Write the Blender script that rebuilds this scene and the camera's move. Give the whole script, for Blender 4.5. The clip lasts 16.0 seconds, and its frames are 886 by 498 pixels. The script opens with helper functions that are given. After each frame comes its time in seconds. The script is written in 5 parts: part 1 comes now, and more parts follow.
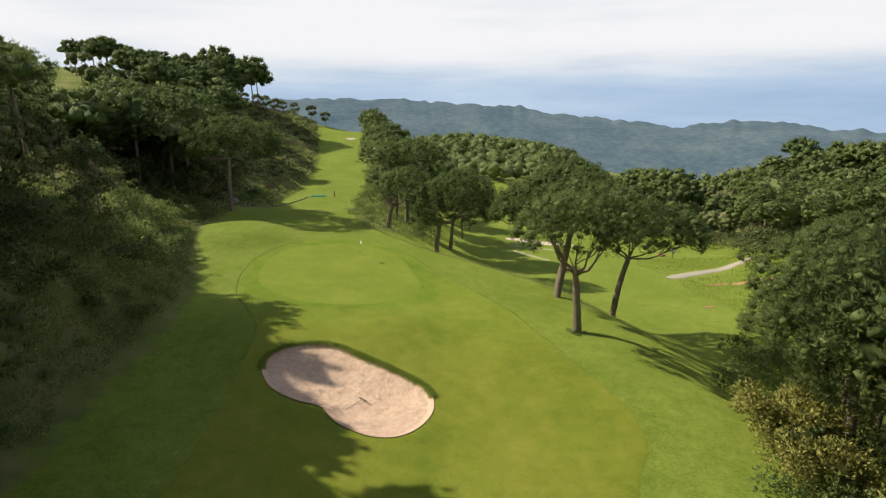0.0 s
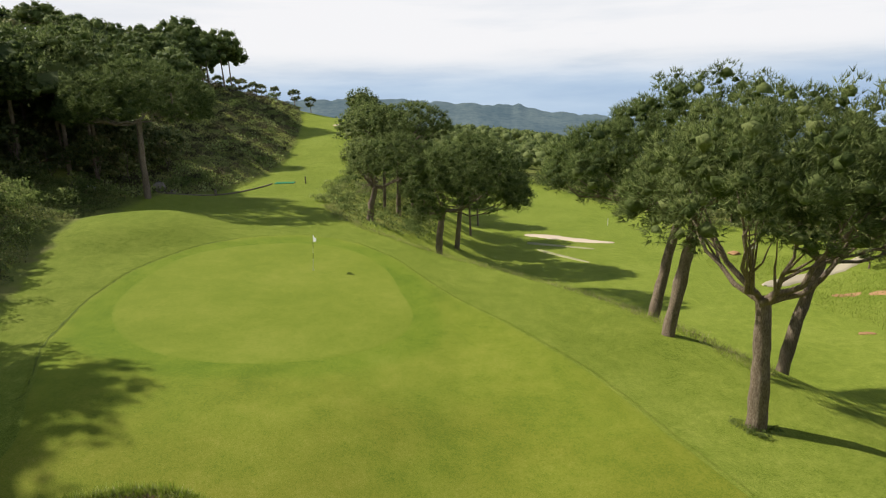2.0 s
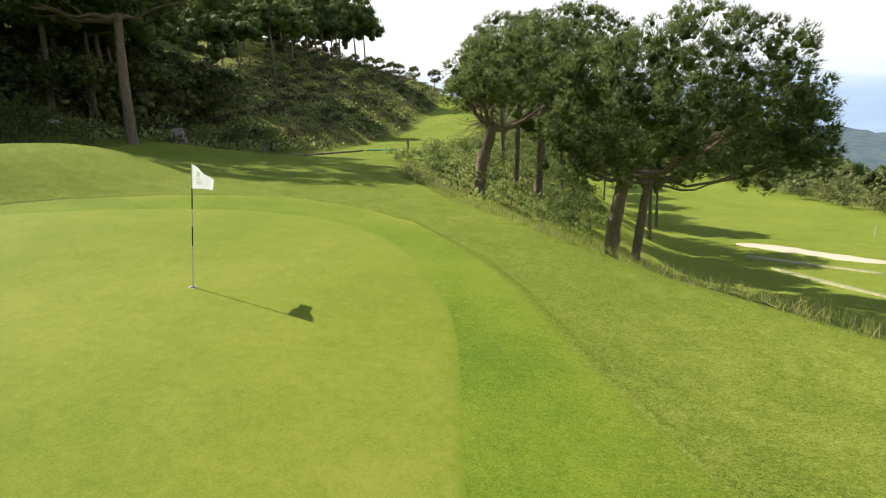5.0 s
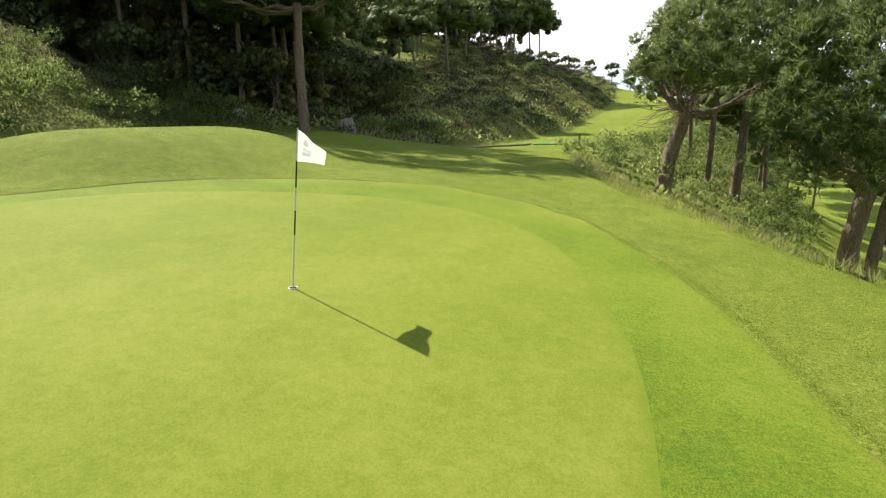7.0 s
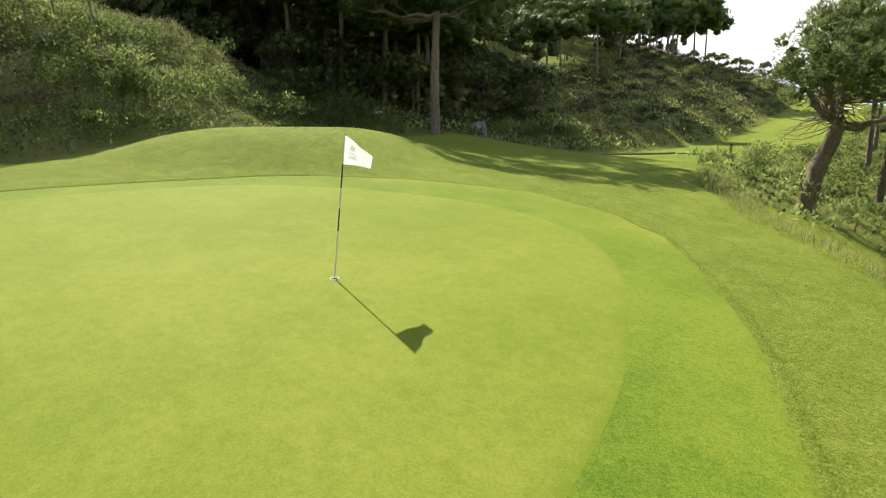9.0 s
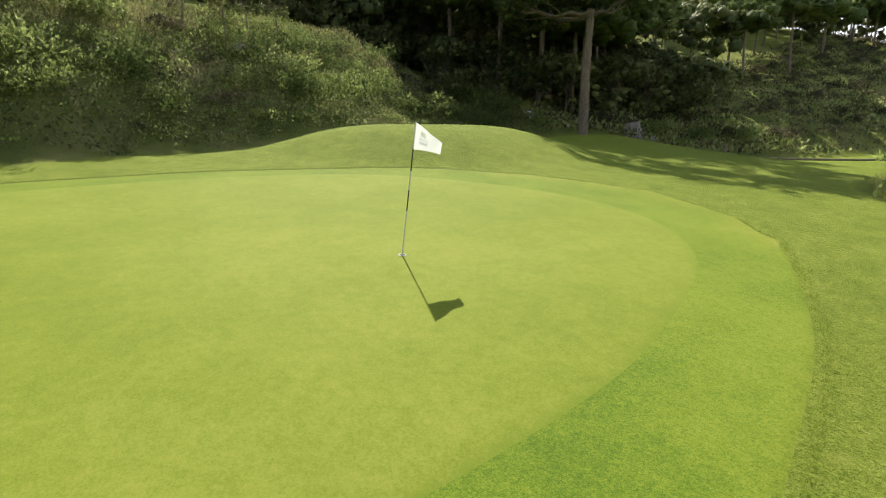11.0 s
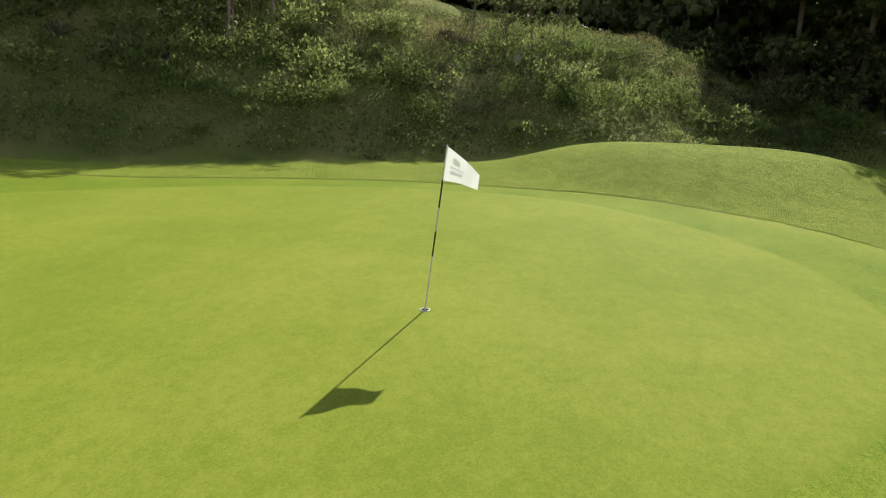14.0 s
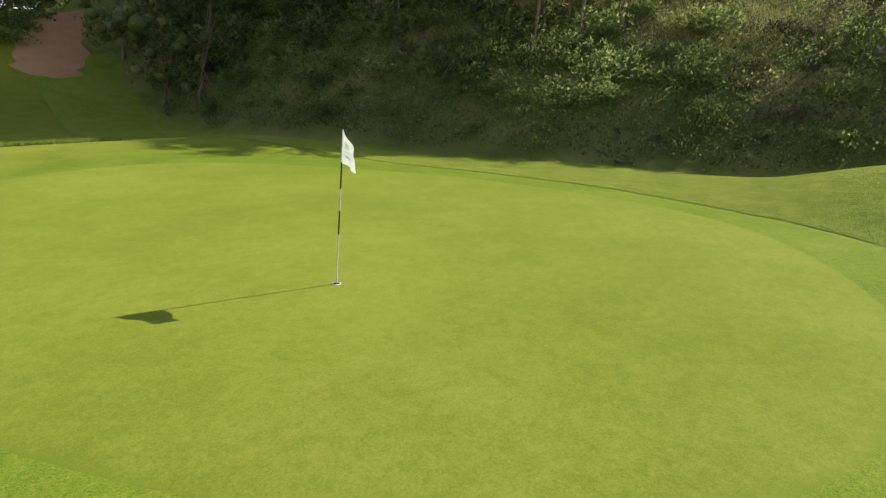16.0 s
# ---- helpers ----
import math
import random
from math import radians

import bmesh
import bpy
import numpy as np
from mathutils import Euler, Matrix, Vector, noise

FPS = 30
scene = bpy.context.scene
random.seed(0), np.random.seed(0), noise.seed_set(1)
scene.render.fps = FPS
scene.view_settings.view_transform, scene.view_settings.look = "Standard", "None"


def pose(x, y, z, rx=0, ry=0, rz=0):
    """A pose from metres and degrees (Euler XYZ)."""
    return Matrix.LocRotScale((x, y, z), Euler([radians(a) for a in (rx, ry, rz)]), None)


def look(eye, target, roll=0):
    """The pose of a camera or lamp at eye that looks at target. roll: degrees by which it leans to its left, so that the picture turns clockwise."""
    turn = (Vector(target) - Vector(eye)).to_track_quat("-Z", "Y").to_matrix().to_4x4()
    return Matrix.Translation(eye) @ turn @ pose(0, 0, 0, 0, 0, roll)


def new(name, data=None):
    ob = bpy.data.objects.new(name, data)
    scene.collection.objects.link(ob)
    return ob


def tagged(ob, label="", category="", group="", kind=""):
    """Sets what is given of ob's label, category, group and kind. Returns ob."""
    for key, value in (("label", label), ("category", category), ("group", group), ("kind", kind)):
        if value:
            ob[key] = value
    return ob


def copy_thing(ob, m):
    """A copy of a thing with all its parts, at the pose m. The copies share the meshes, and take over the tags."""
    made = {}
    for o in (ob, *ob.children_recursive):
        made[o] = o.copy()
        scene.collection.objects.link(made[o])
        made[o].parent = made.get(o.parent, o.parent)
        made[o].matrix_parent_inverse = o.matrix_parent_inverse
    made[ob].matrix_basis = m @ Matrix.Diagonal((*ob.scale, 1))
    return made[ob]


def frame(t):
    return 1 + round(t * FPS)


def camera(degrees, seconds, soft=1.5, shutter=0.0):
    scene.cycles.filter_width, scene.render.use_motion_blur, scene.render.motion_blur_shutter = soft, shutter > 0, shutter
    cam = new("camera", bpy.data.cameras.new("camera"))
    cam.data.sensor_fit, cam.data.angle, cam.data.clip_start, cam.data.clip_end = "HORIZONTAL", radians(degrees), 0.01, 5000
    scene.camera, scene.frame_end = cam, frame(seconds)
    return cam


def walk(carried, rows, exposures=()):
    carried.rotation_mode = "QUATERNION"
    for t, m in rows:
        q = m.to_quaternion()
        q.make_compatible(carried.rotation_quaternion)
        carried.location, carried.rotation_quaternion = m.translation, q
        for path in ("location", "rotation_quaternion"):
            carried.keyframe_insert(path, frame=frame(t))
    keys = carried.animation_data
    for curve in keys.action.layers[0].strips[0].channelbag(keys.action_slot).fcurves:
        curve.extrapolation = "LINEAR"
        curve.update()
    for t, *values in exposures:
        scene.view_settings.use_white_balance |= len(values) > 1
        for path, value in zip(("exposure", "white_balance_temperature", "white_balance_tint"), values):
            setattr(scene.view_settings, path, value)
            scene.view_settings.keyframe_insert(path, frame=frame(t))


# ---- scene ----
cam = camera(75.9, 16.0, soft=1.2)
PATH = [
    (0, (-0.667, 4.334, 15.932), (-0.667, 6.265, 15.41), -0.4),
    (0.5, (-0.951, 9.756, 14.31), (-0.954, 11.686, 13.788), -0.7),
    (1, (-1.057, 15.046, 12.715), (-1.061, 16.977, 12.195), -0.9),
    (1.5, (-1.076, 20.511, 11.238), (-1.078, 22.442, 10.718), -1.0),
    (2, (-1.095, 26.062, 10.003), (-1.096, 27.993, 9.483), -1.2),
    (2.5, (-1.165, 31.392, 8.822), (-1.161, 33.325, 8.306), -1.0),
    (3, (-1.169, 36.577, 7.373), (-1.167, 38.51, 6.859), -1.2),
    (3.5, (-1.205, 41.768, 5.993), (-1.304, 43.7, 5.486), -0.8),
    (4, (-2.07, 46.933, 4.633), (-2.407, 48.842, 4.14), -0.5),
    (4.2, (-1.967, 48.051, 4.151), (-2.355, 49.95, 3.661), -0.7),
    (6.3, (-3.304, 53.361, 2.362), (-4.106, 55.127, 1.876), -1.9),
    (6.5, (-3.34, 53.519, 2.323), (-4.223, 55.247, 1.839), -1.9),
    (7, (-3.339, 53.803, 2.28), (-4.366, 55.452, 1.804), -1.8),
    (7.5, (-3.185, 53.989, 2.273), (-4.307, 55.577, 1.806), -1.5),
    (8, (-2.858, 54.14, 2.298), (-4.09, 55.646, 1.835), -1.2),
    (8.5, (-2.419, 54.351, 2.312), (-3.745, 55.776, 1.852), -1.0),
    (9, (-1.916, 54.578, 2.336), (-3.335, 55.912, 1.88), -0.8),
    (9.5, (-1.501, 54.834, 2.291), (-3.016, 56.06, 1.84), -0.4),
    (9.7, (-1.341, 54.941, 2.282), (-2.895, 56.116, 1.83), -0.5),
    (11.8, (-0.396, 56.223, 2.021), (-2.232, 56.89, 1.594), -0.4),
    (12, (-0.355, 56.448, 2.023), (-2.211, 57.058, 1.597), -0.3),
    (12.5, (-0.355, 57.191, 2.043), (-2.254, 57.657, 1.621), 0.1),
    (13, (-0.72, 58.135, 2.151), (-2.657, 58.402, 1.733), 0.4),
    (13.5, (-1.332, 59.004, 2.235), (-3.288, 59.024, 1.822), 0.7),
    (14, (-2.009, 60.064, 2.282), (-3.953, 59.828, 1.871), 1.4),
    (14.5, (-2.577, 61.257, 2.343), (-4.461, 60.732, 1.927), 1.8),
    (15, (-3.26, 62.686, 2.336), (-5.011, 61.816, 1.915), 2.5),
    (15.5, (-4.038, 64.02, 2.273), (-5.624, 62.878, 1.85), 2.7),
    (16, (-4.868, 65.551, 2.278), (-6.201, 64.125, 1.84), 3.4),
]
walk(cam, [(t, look(eye, target, roll)) for t, eye, target, roll in PATH],
     [(0, -0.10), (3.0, -0.08), (4.2, 0.06), (6.3, 0.57), (9.7, 0.54), (12.0, 0.35), (14, 0.26), (16, 0.2)])

# ---- world and sun ----
SUN_AZ, SUN_EL = radians(70.0), radians(40.5)        # azimuth counted from +y towards -x
SUN_DIR = Vector((-math.sin(SUN_AZ) * math.cos(SUN_EL), math.cos(SUN_AZ) * math.cos(SUN_EL), math.sin(SUN_EL)))
sun = new("sun", bpy.data.lights.new("sun", "SUN"))
sun.data.energy, sun.data.angle, sun.data.color = 5.6, radians(0.55), (1.0, 0.92, 0.78)
sun.matrix_basis = look(SUN_DIR * 100, (0, 0, 0))

world = bpy.data.worlds.new("world")
scene.world = world
world.use_nodes = True
wn, wl = world.node_tree.nodes, world.node_tree.links
wn.clear()


def wnode(kind, **kw):
    n = wn.new(kind)
    for k, v in kw.items():
        n.inputs[k].default_value = v
    return n


sky = wn.new("ShaderNodeTexSky")
sky.sky_type, sky.sun_disc = "NISHITA", False
sky.sun_elevation, sky.sun_rotation = SUN_EL, math.atan2(SUN_DIR.x, SUN_DIR.y)
sky.air_density, sky.dust_density, sky.altitude = 1.0, 1.5, 100
tc = wn.new("ShaderNodeTexCoord")
sep = wn.new("ShaderNodeSeparateXYZ")
wl.new(tc.outputs["Generated"], sep.inputs[0])
mp = wn.new("ShaderNodeMapping")
mp.inputs["Scale"].default_value = (1.0, 1.0, 7.0)
wl.new(tc.outputs["Generated"], mp.inputs[0])
cn = wnode("ShaderNodeTexNoise", Scale=1.6, Detail=7.0, Roughness=0.55)
wl.new(mp.outputs[0], cn.inputs["Vector"])
hi = wn.new("ShaderNodeMapRange")                       # cloud sheet above a clear band
hi.interpolation_type = "SMOOTHSTEP"
hi.inputs["From Min"].default_value, hi.inputs["From Max"].default_value = -0.005, 0.085
bend = wn.new("ShaderNodeMath")
bend.operation = "MULTIPLY_ADD"
bend.inputs[1].default_value, bend.inputs[2].default_value = 0.10, -0.06
wl.new(cn.outputs["Fac"], bend.inputs[0])
addz = wn.new("ShaderNodeMath")
wl.new(sep.outputs["Z"], addz.inputs[0])
wl.new(bend.outputs[0], addz.inputs[1])
wl.new(addz.outputs[0], hi.inputs["Value"])
cr = wn.new("ShaderNodeValToRGB")
cr.color_ramp.elements[0].position, cr.color_ramp.elements[0].color = 0.36, (0.73, 0.78, 0.85, 1)
cr.color_ramp.elements[1].position, cr.color_ramp.elements[1].color = 0.58, (0.93, 0.93, 0.95, 1)
wl.new(cn.outputs["Fac"], cr.inputs[0])
skyb = wn.new("ShaderNodeVectorMath")
skyb.operation = "SCALE"
skyb.inputs["Scale"].default_value = 0.085
wl.new(sky.outputs[0], skyb.inputs[0])
mixc = wn.new("ShaderNodeMix")
mixc.data_type = "RGBA"
thin = wn.new("ShaderNodeMapRange")                     # the sheet thins out to open blue overhead
thin.interpolation_type = "SMOOTHSTEP"
thin.inputs["From Min"].default_value, thin.inputs["From Max"].default_value = 0.23, 0.45
thin.inputs["To Min"].default_value, thin.inputs["To Max"].default_value = 1.0, 0.12
wl.new(addz.outputs[0], thin.inputs["Value"])
cover = wn.new("ShaderNodeMath")
cover.operation = "MULTIPLY"
wl.new(hi.outputs[0], cover.inputs[0])
wl.new(thin.outputs[0], cover.inputs[1])
wl.new(cover.outputs[0], mixc.inputs[0])
haze = wn.new("ShaderNodeMapRange")                     # pale blue air towards the horizon
haze.interpolation_type = "SMOOTHSTEP"
haze.inputs["From Min"].default_value, haze.inputs["From Max"].default_value = 0.02, 0.16
haze.inputs["To Min"].default_value, haze.inputs["To Max"].default_value = 1.0, 0.0
wl.new(sep.outputs["Z"], haze.inputs["Value"])
band = wn.new("ShaderNodeValToRGB")
band.color_ramp.elements[0].position, band.color_ramp.elements[0].color = 0.30, (0.33, 0.47, 0.68, 1)
band.color_ramp.elements[1].position, band.color_ramp.elements[1].color = 0.62, (0.56, 0.69, 0.84, 1)
wl.new(cn.outputs["Fac"], band.inputs[0])
mixh = wn.new("ShaderNodeMix")
mixh.data_type = "RGBA"
wl.new(haze.outputs[0], mixh.inputs[0])
wl.new(skyb.outputs[0], mixh.inputs[6])
wl.new(band.outputs[0], mixh.inputs[7])
wl.new(mixh.outputs[2], mixc.inputs[6])
wl.new(cr.outputs[0], mixc.inputs[7])
bg = wnode("ShaderNodeBackground", Strength=1.05)
wo = wn.new("ShaderNodeOutputWorld")
wl.new(mixc.outputs[2], bg.inputs[0])
wl.new(bg.outputs[0], wo.inputs[0])


# ---- materials ----
def material(name, stops, scales, rough=0.9, bump=0.0, bump_scale=40.0, translucent=0.0, island=0.0, coord="Object", spec=0.2, stretch=None, objrand=0.0):
    """Colour ramp over two noises of the given scales; bump from a fine noise; leaves may let light through."""
    m = bpy.data.materials.new(name)
    m.use_nodes = True
    n, l = m.node_tree.nodes, m.node_tree.links
    n.clear()
    out = n.new("ShaderNodeOutputMaterial")
    bs = n.new("ShaderNodeBsdfPrincipled")
    bs.inputs["Roughness"].default_value = rough
    bs.inputs["Specular IOR Level"].default_value = spec
    co = n.new("ShaderNodeTexCoord")
    vec = co.outputs[coord]
    if stretch:
        mpn = n.new("ShaderNodeMapping")
        mpn.inputs["Scale"].default_value = stretch
        l.new(vec, mpn.inputs[0])
        vec = mpn.outputs[0]
    last = None
    for sc, weight in scales:
        t = n.new("ShaderNodeTexNoise")
        t.inputs["Scale"].default_value = sc
        t.inputs["Detail"].default_value = 6.0
        t.inputs["Roughness"].default_value = 0.62
        l.new(vec, t.inputs["Vector"])
        w = n.new("ShaderNodeMath")
        w.operation = "MULTIPLY_ADD"
        w.inputs[1].default_value = weight
        l.new(t.outputs["Fac"], w.inputs[0])
        if last is None:
            w.inputs[2].default_value = (1 - sum(q for _, q in scales)) * 0.5
        else:
            l.new(last, w.inputs[2])
        last = w.outputs[0]
    for kind, amount in (("island", island), ("object", objrand)):
        if not amount:
            continue
        g = n.new("ShaderNodeNewGeometry") if kind == "island" else n.new("ShaderNodeObjectInfo")
        w = n.new("ShaderNodeMath")
        w.operation = "MULTIPLY_ADD"
        w.inputs[1].default_value = amount
        l.new(g.outputs["Random Per Island" if kind == "island" else "Random"], w.inputs[0])
        sh = n.new("ShaderNodeMath")
        sh.inputs[1].default_value = -amount / 2
        l.new(last, sh.inputs[0])
        l.new(sh.outputs[0], w.inputs[2])
        last = w.outputs[0]
    ramp = n.new("ShaderNodeValToRGB")
    el = ramp.color_ramp.elements
    while len(el) < len(stops):
        el.new(0.5)
    for e, (p, c) in zip(el, stops):
        e.position, e.color = p, (*c, 1)
    l.new(last, ramp.inputs[0])
    l.new(ramp.outputs[0], bs.inputs["Base Color"])
    if bump:
        t = n.new("ShaderNodeTexNoise")
        t.inputs["Scale"].default_value = bump_scale
        t.inputs["Detail"].default_value = 5.0
        t.inputs["Roughness"].default_value = 0.7
        l.new(vec, t.inputs["Vector"])
        b = n.new("ShaderNodeBump")
        b.inputs["Strength"].default_value = min(1.0, bump * 10)
        b.inputs["Distance"].default_value = bump
        l.new(t.outputs["Fac"], b.inputs["Height"])
        l.new(b.outputs[0], bs.inputs["Normal"])
    if translucent:
        tr = n.new("ShaderNodeBsdfTranslucent")
        l.new(ramp.outputs[0], tr.inputs["Color"])
        mx = n.new("ShaderNodeMixShader")
        mx.inputs[0].default_value = translucent
        l.new(bs.outputs[0], mx.inputs[1])
        l.new(tr.outputs[0], mx.inputs[2])
        l.new(mx.outputs[0], out.inputs[0])
    else:
        l.new(bs.outputs[0], out.inputs[0])
    return m


M_GREEN = material("putting_turf", [(0.28, (0.136, 0.190, 0.020)), (0.5, (0.180, 0.230, 0.026)), (0.72, (0.236, 0.268, 0.045))], [(0.17, 0.8), (1.3, 0.4), (7, 0.5), (32, 0.7), (90, 0.9)], 0.85, 0.012, 90, spec=0.08)
M_COLLAR = material("collar_turf", [(0.2, (0.080, 0.142, 0.014)), (0.48, (0.184, 0.236, 0.024)), (0.66, (0.236, 0.266, 0.036)), (0.86, (0.320, 0.325, 0.085))], [(0.10, 0.6), (0.8, 0.4), (9, 0.4), (30, 0.8), (75, 1.2)], 0.85, 0.03, 55, spec=0.08)
M_ROUGH = material("rough_turf", [(0.16, (0.050, 0.092, 0.010)), (0.42, (0.130, 0.184, 0.022)), (0.60, (0.192, 0.240, 0.038)), (0.86, (0.30, 0.335, 0.08))], [(0.13, 0.5), (1.1, 0.5), (4, 0.5), (13, 0.6), (30, 1.1), (70, 1.0)], 0.9, 0.07, 24, spec=0.08)
M_SAND = material("bunker_sand", [(0.2, (0.514, 0.343, 0.234)), (0.5, (0.678, 0.480, 0.339)), (0.8, (0.819, 0.612, 0.448))], [(0.5, 0.5), (4, 0.7), (18, 0.7), (60, 0.4)], 0.95, 0.09, 7)
M_SANDPALE = material("pale_sand", [(0.2, (0.55, 0.45, 0.34)), (0.8, (0.72, 0.62, 0.50))], [(0.4, 0.5), (6, 0.4)], 0.95, 0.03, 9)
M_SANDWASH = material("washed_sand_in_turf", [(0.3, (0.24, 0.27, 0.10)), (0.7, (0.48, 0.44, 0.28))], [(0.5, 0.6), (4, 0.6)], 0.95, 0.02, 12)
M_DIRT = material("red_earth", [(0.2, (0.309, 0.163, 0.080)), (0.5, (0.441, 0.247, 0.125)), (0.8, (0.551, 0.347, 0.187))], [(0.5, 0.5), (5, 0.4)], 0.95, 0.06, 10)
M_PATHSTONE = material("sandy_path", [(0.2, (0.36, 0.31, 0.22)), (0.8, (0.50, 0.45, 0.34))], [(0.5, 0.5), (6, 0.5)], 0.95, 0.03, 14)
M_BARK = material("pine_bark", [(0.25, (0.085, 0.062, 0.045)), (0.5, (0.25, 0.196, 0.148)), (0.8, (0.47, 0.395, 0.32))], [(2.5, 0.5), (14, 0.9)], 0.95, 0.09, 11, stretch=(2.5, 2.5, 0.7))
M_NEEDLE = material("pine_needles", [(0.15, (0.076, 0.118, 0.034)), (0.5, (0.172, 0.232, 0.068)), (0.85, (0.330, 0.385, 0.145))], [(0.5, 0.5), (9, 0.7)], 0.7, 0.08, 14, translucent=0.48, island=0.6, objrand=0.25, spec=0.25)
M_LEAF = material("oak_leaves", [(0.15, (0.085, 0.118, 0.042)), (0.5, (0.172, 0.210, 0.072)), (0.8, (0.280, 0.300, 0.115)), (0.97, (0.40, 0.345, 0.16))], [(0.4, 0.5), (7, 0.7)], 0.65, 0.06, 9, translucent=0.42, island=0.6, objrand=0.4, spec=0.25)
M_BRAMBLE = material("bramble_leaves", [(0.15, (0.100, 0.150, 0.046)), (0.5, (0.235, 0.305, 0.090)), (0.8, (0.42, 0.47, 0.175)), (0.97, (0.56, 0.53, 0.30))], [(0.5, 0.9), (2.5, 0.5)], 0.65, translucent=0.62, island=0.4, objrand=0.4, spec=0.25)
M_HEATH = material("heath_leaves", [(0.15, (0.060, 0.064, 0.032)), (0.5, (0.120, 0.116, 0.062)), (0.8, (0.20, 0.168, 0.108)), (0.97, (0.30, 0.235, 0.175))], [(0.5, 0.9), (2.5, 0.5)], 0.8, translucent=0.4, island=0.35, objrand=0.4)
M_YELLOW = material("turning_leaves", [(0.15, (0.2, 0.21, 0.045)), (0.5, (0.34, 0.34, 0.08)), (0.85, (0.5, 0.44, 0.15))], [(0.5, 0.5), (2.5, 0.4)], 0.65, translucent=0.35, island=0.7, spec=0.25)
M_STRAW = material("dry_grass", [(0.15, (0.200, 0.213, 0.075)), (0.5, (0.338, 0.325, 0.138)), (0.85, (0.500, 0.450, 0.250))], [(0.3, 0.5), (2.5, 0.4)], 0.7, translucent=0.4, island=0.6)
M_ROCK = material("grey_rock", [(0.2, (0.20, 0.17, 0.14)), (0.5, (0.36, 0.32, 0.28)), (0.85, (0.52, 0.48, 0.43))], [(1.5, 0.5), (9, 0.6)], 0.9, 0.05, 7)
M_LOG = material("weathered_timber", [(0.2, (0.13, 0.105, 0.078)), (0.5, (0.26, 0.215, 0.165)), (0.85, (0.40, 0.345, 0.275))], [(3, 0.5), (18, 0.6)], 0.9, 0.02, 20)
M_MAT = material("green_tee_mat", [(0.3, (0.03, 0.20, 0.09)), (0.7, (0.05, 0.27, 0.13))], [(3, 0.5), (40, 0.4)], 0.95, 0.01, 120)
M_PAINT = material("white_paint", [(0.3, (0.68, 0.67, 0.63)), (0.7, (0.78, 0.77, 0.74))], [(4, 0.5), (30, 0.4)], 0.6)
M_STICKW = material("white_stick", [(0.3, (0.62, 0.62, 0.60)), (0.7, (0.74, 0.74, 0.72))], [(20, 0.6)], 0.4, spec=0.5)
M_STICKB = material("black_stick", [(0.3, (0.015, 0.015, 0.016)), (0.7, (0.03, 0.03, 0.03))], [(20, 0.6)], 0.4, spec=0.5)
M_BLADE = material("grass_blades", [(0.15, (0.19, 0.27, 0.032)), (0.5, (0.28, 0.36, 0.048)), (0.85, (0.40, 0.44, 0.11))], [(0.3, 0.5), (2.5, 0.4)], 0.6, translucent=0.5, island=0.6, spec=0.3)


for turf_mat, amount in ((M_GREEN, 0.16), (M_COLLAR, 0.12), (M_ROUGH, 0.3)):
    bsdf = [q for q in turf_mat.node_tree.nodes if q.type == "BSDF_PRINCIPLED"][0]
    bsdf.inputs["Sheen Weight"].default_value = amount
    bsdf.inputs["Sheen Roughness"].default_value = 0.45
    bsdf.inputs["Sheen Tint"].default_value = (0.80, 0.95, 0.14, 1)


# dark green that stands for shade under the rough's cut edge
M_EDGE_SHADE = material("dark_edge_shade", [(0.3, (0.085, 0.125, 0.018)), (0.7, (0.15, 0.195, 0.03))], [(3, 0.6), (40, 0.6)], 0.95, 0.03, 40)


def rim_material():
    """Putting turf that passes raggedly into the apron's turf at its rim."""
    m = M_GREEN.copy()
    m.name = "putting_turf_with_rim"
    n, l = m.node_tree.nodes, m.node_tree.links
    bs = [q for q in n if q.type == "BSDF_PRINCIPLED"][0]
    turf = bs.inputs["Base Color"].links[0].from_socket
    co = [q for q in n if q.type == "TEX_COORD"][0].outputs["Object"]
    t = n.new("ShaderNodeTexNoise")
    t.inputs["Scale"].default_value, t.inputs["Detail"].default_value = 6.0, 8.0
    l.new(co, t.inputs["Vector"])
    at = n.new("ShaderNodeAttribute")
    at.attribute_name = "rim"
    ad = n.new("ShaderNodeMath")
    ad.operation = "MULTIPLY_ADD"
    ad.inputs[1].default_value = 0.05
    l.new(t.outputs["Fac"], ad.inputs[0]), l.new(at.outputs["Fac"], ad.inputs[2])
    mr = n.new("ShaderNodeMapRange")
    mr.interpolation_type = "SMOOTHSTEP"
    mr.inputs["From Min"].default_value, mr.inputs["From Max"].default_value = 0.992, 1.025
    l.new(ad.outputs[0], mr.inputs["Value"])
    mx = n.new("ShaderNodeMix")
    mx.data_type = "RGBA"
    mx.inputs[7].default_value = (0.145, 0.208, 0.019, 1)
    l.new(mr.outputs[0], mx.inputs[0]), l.new(turf, mx.inputs[6])
    l.new(mx.outputs[2], bs.inputs["Base Color"])
    return m


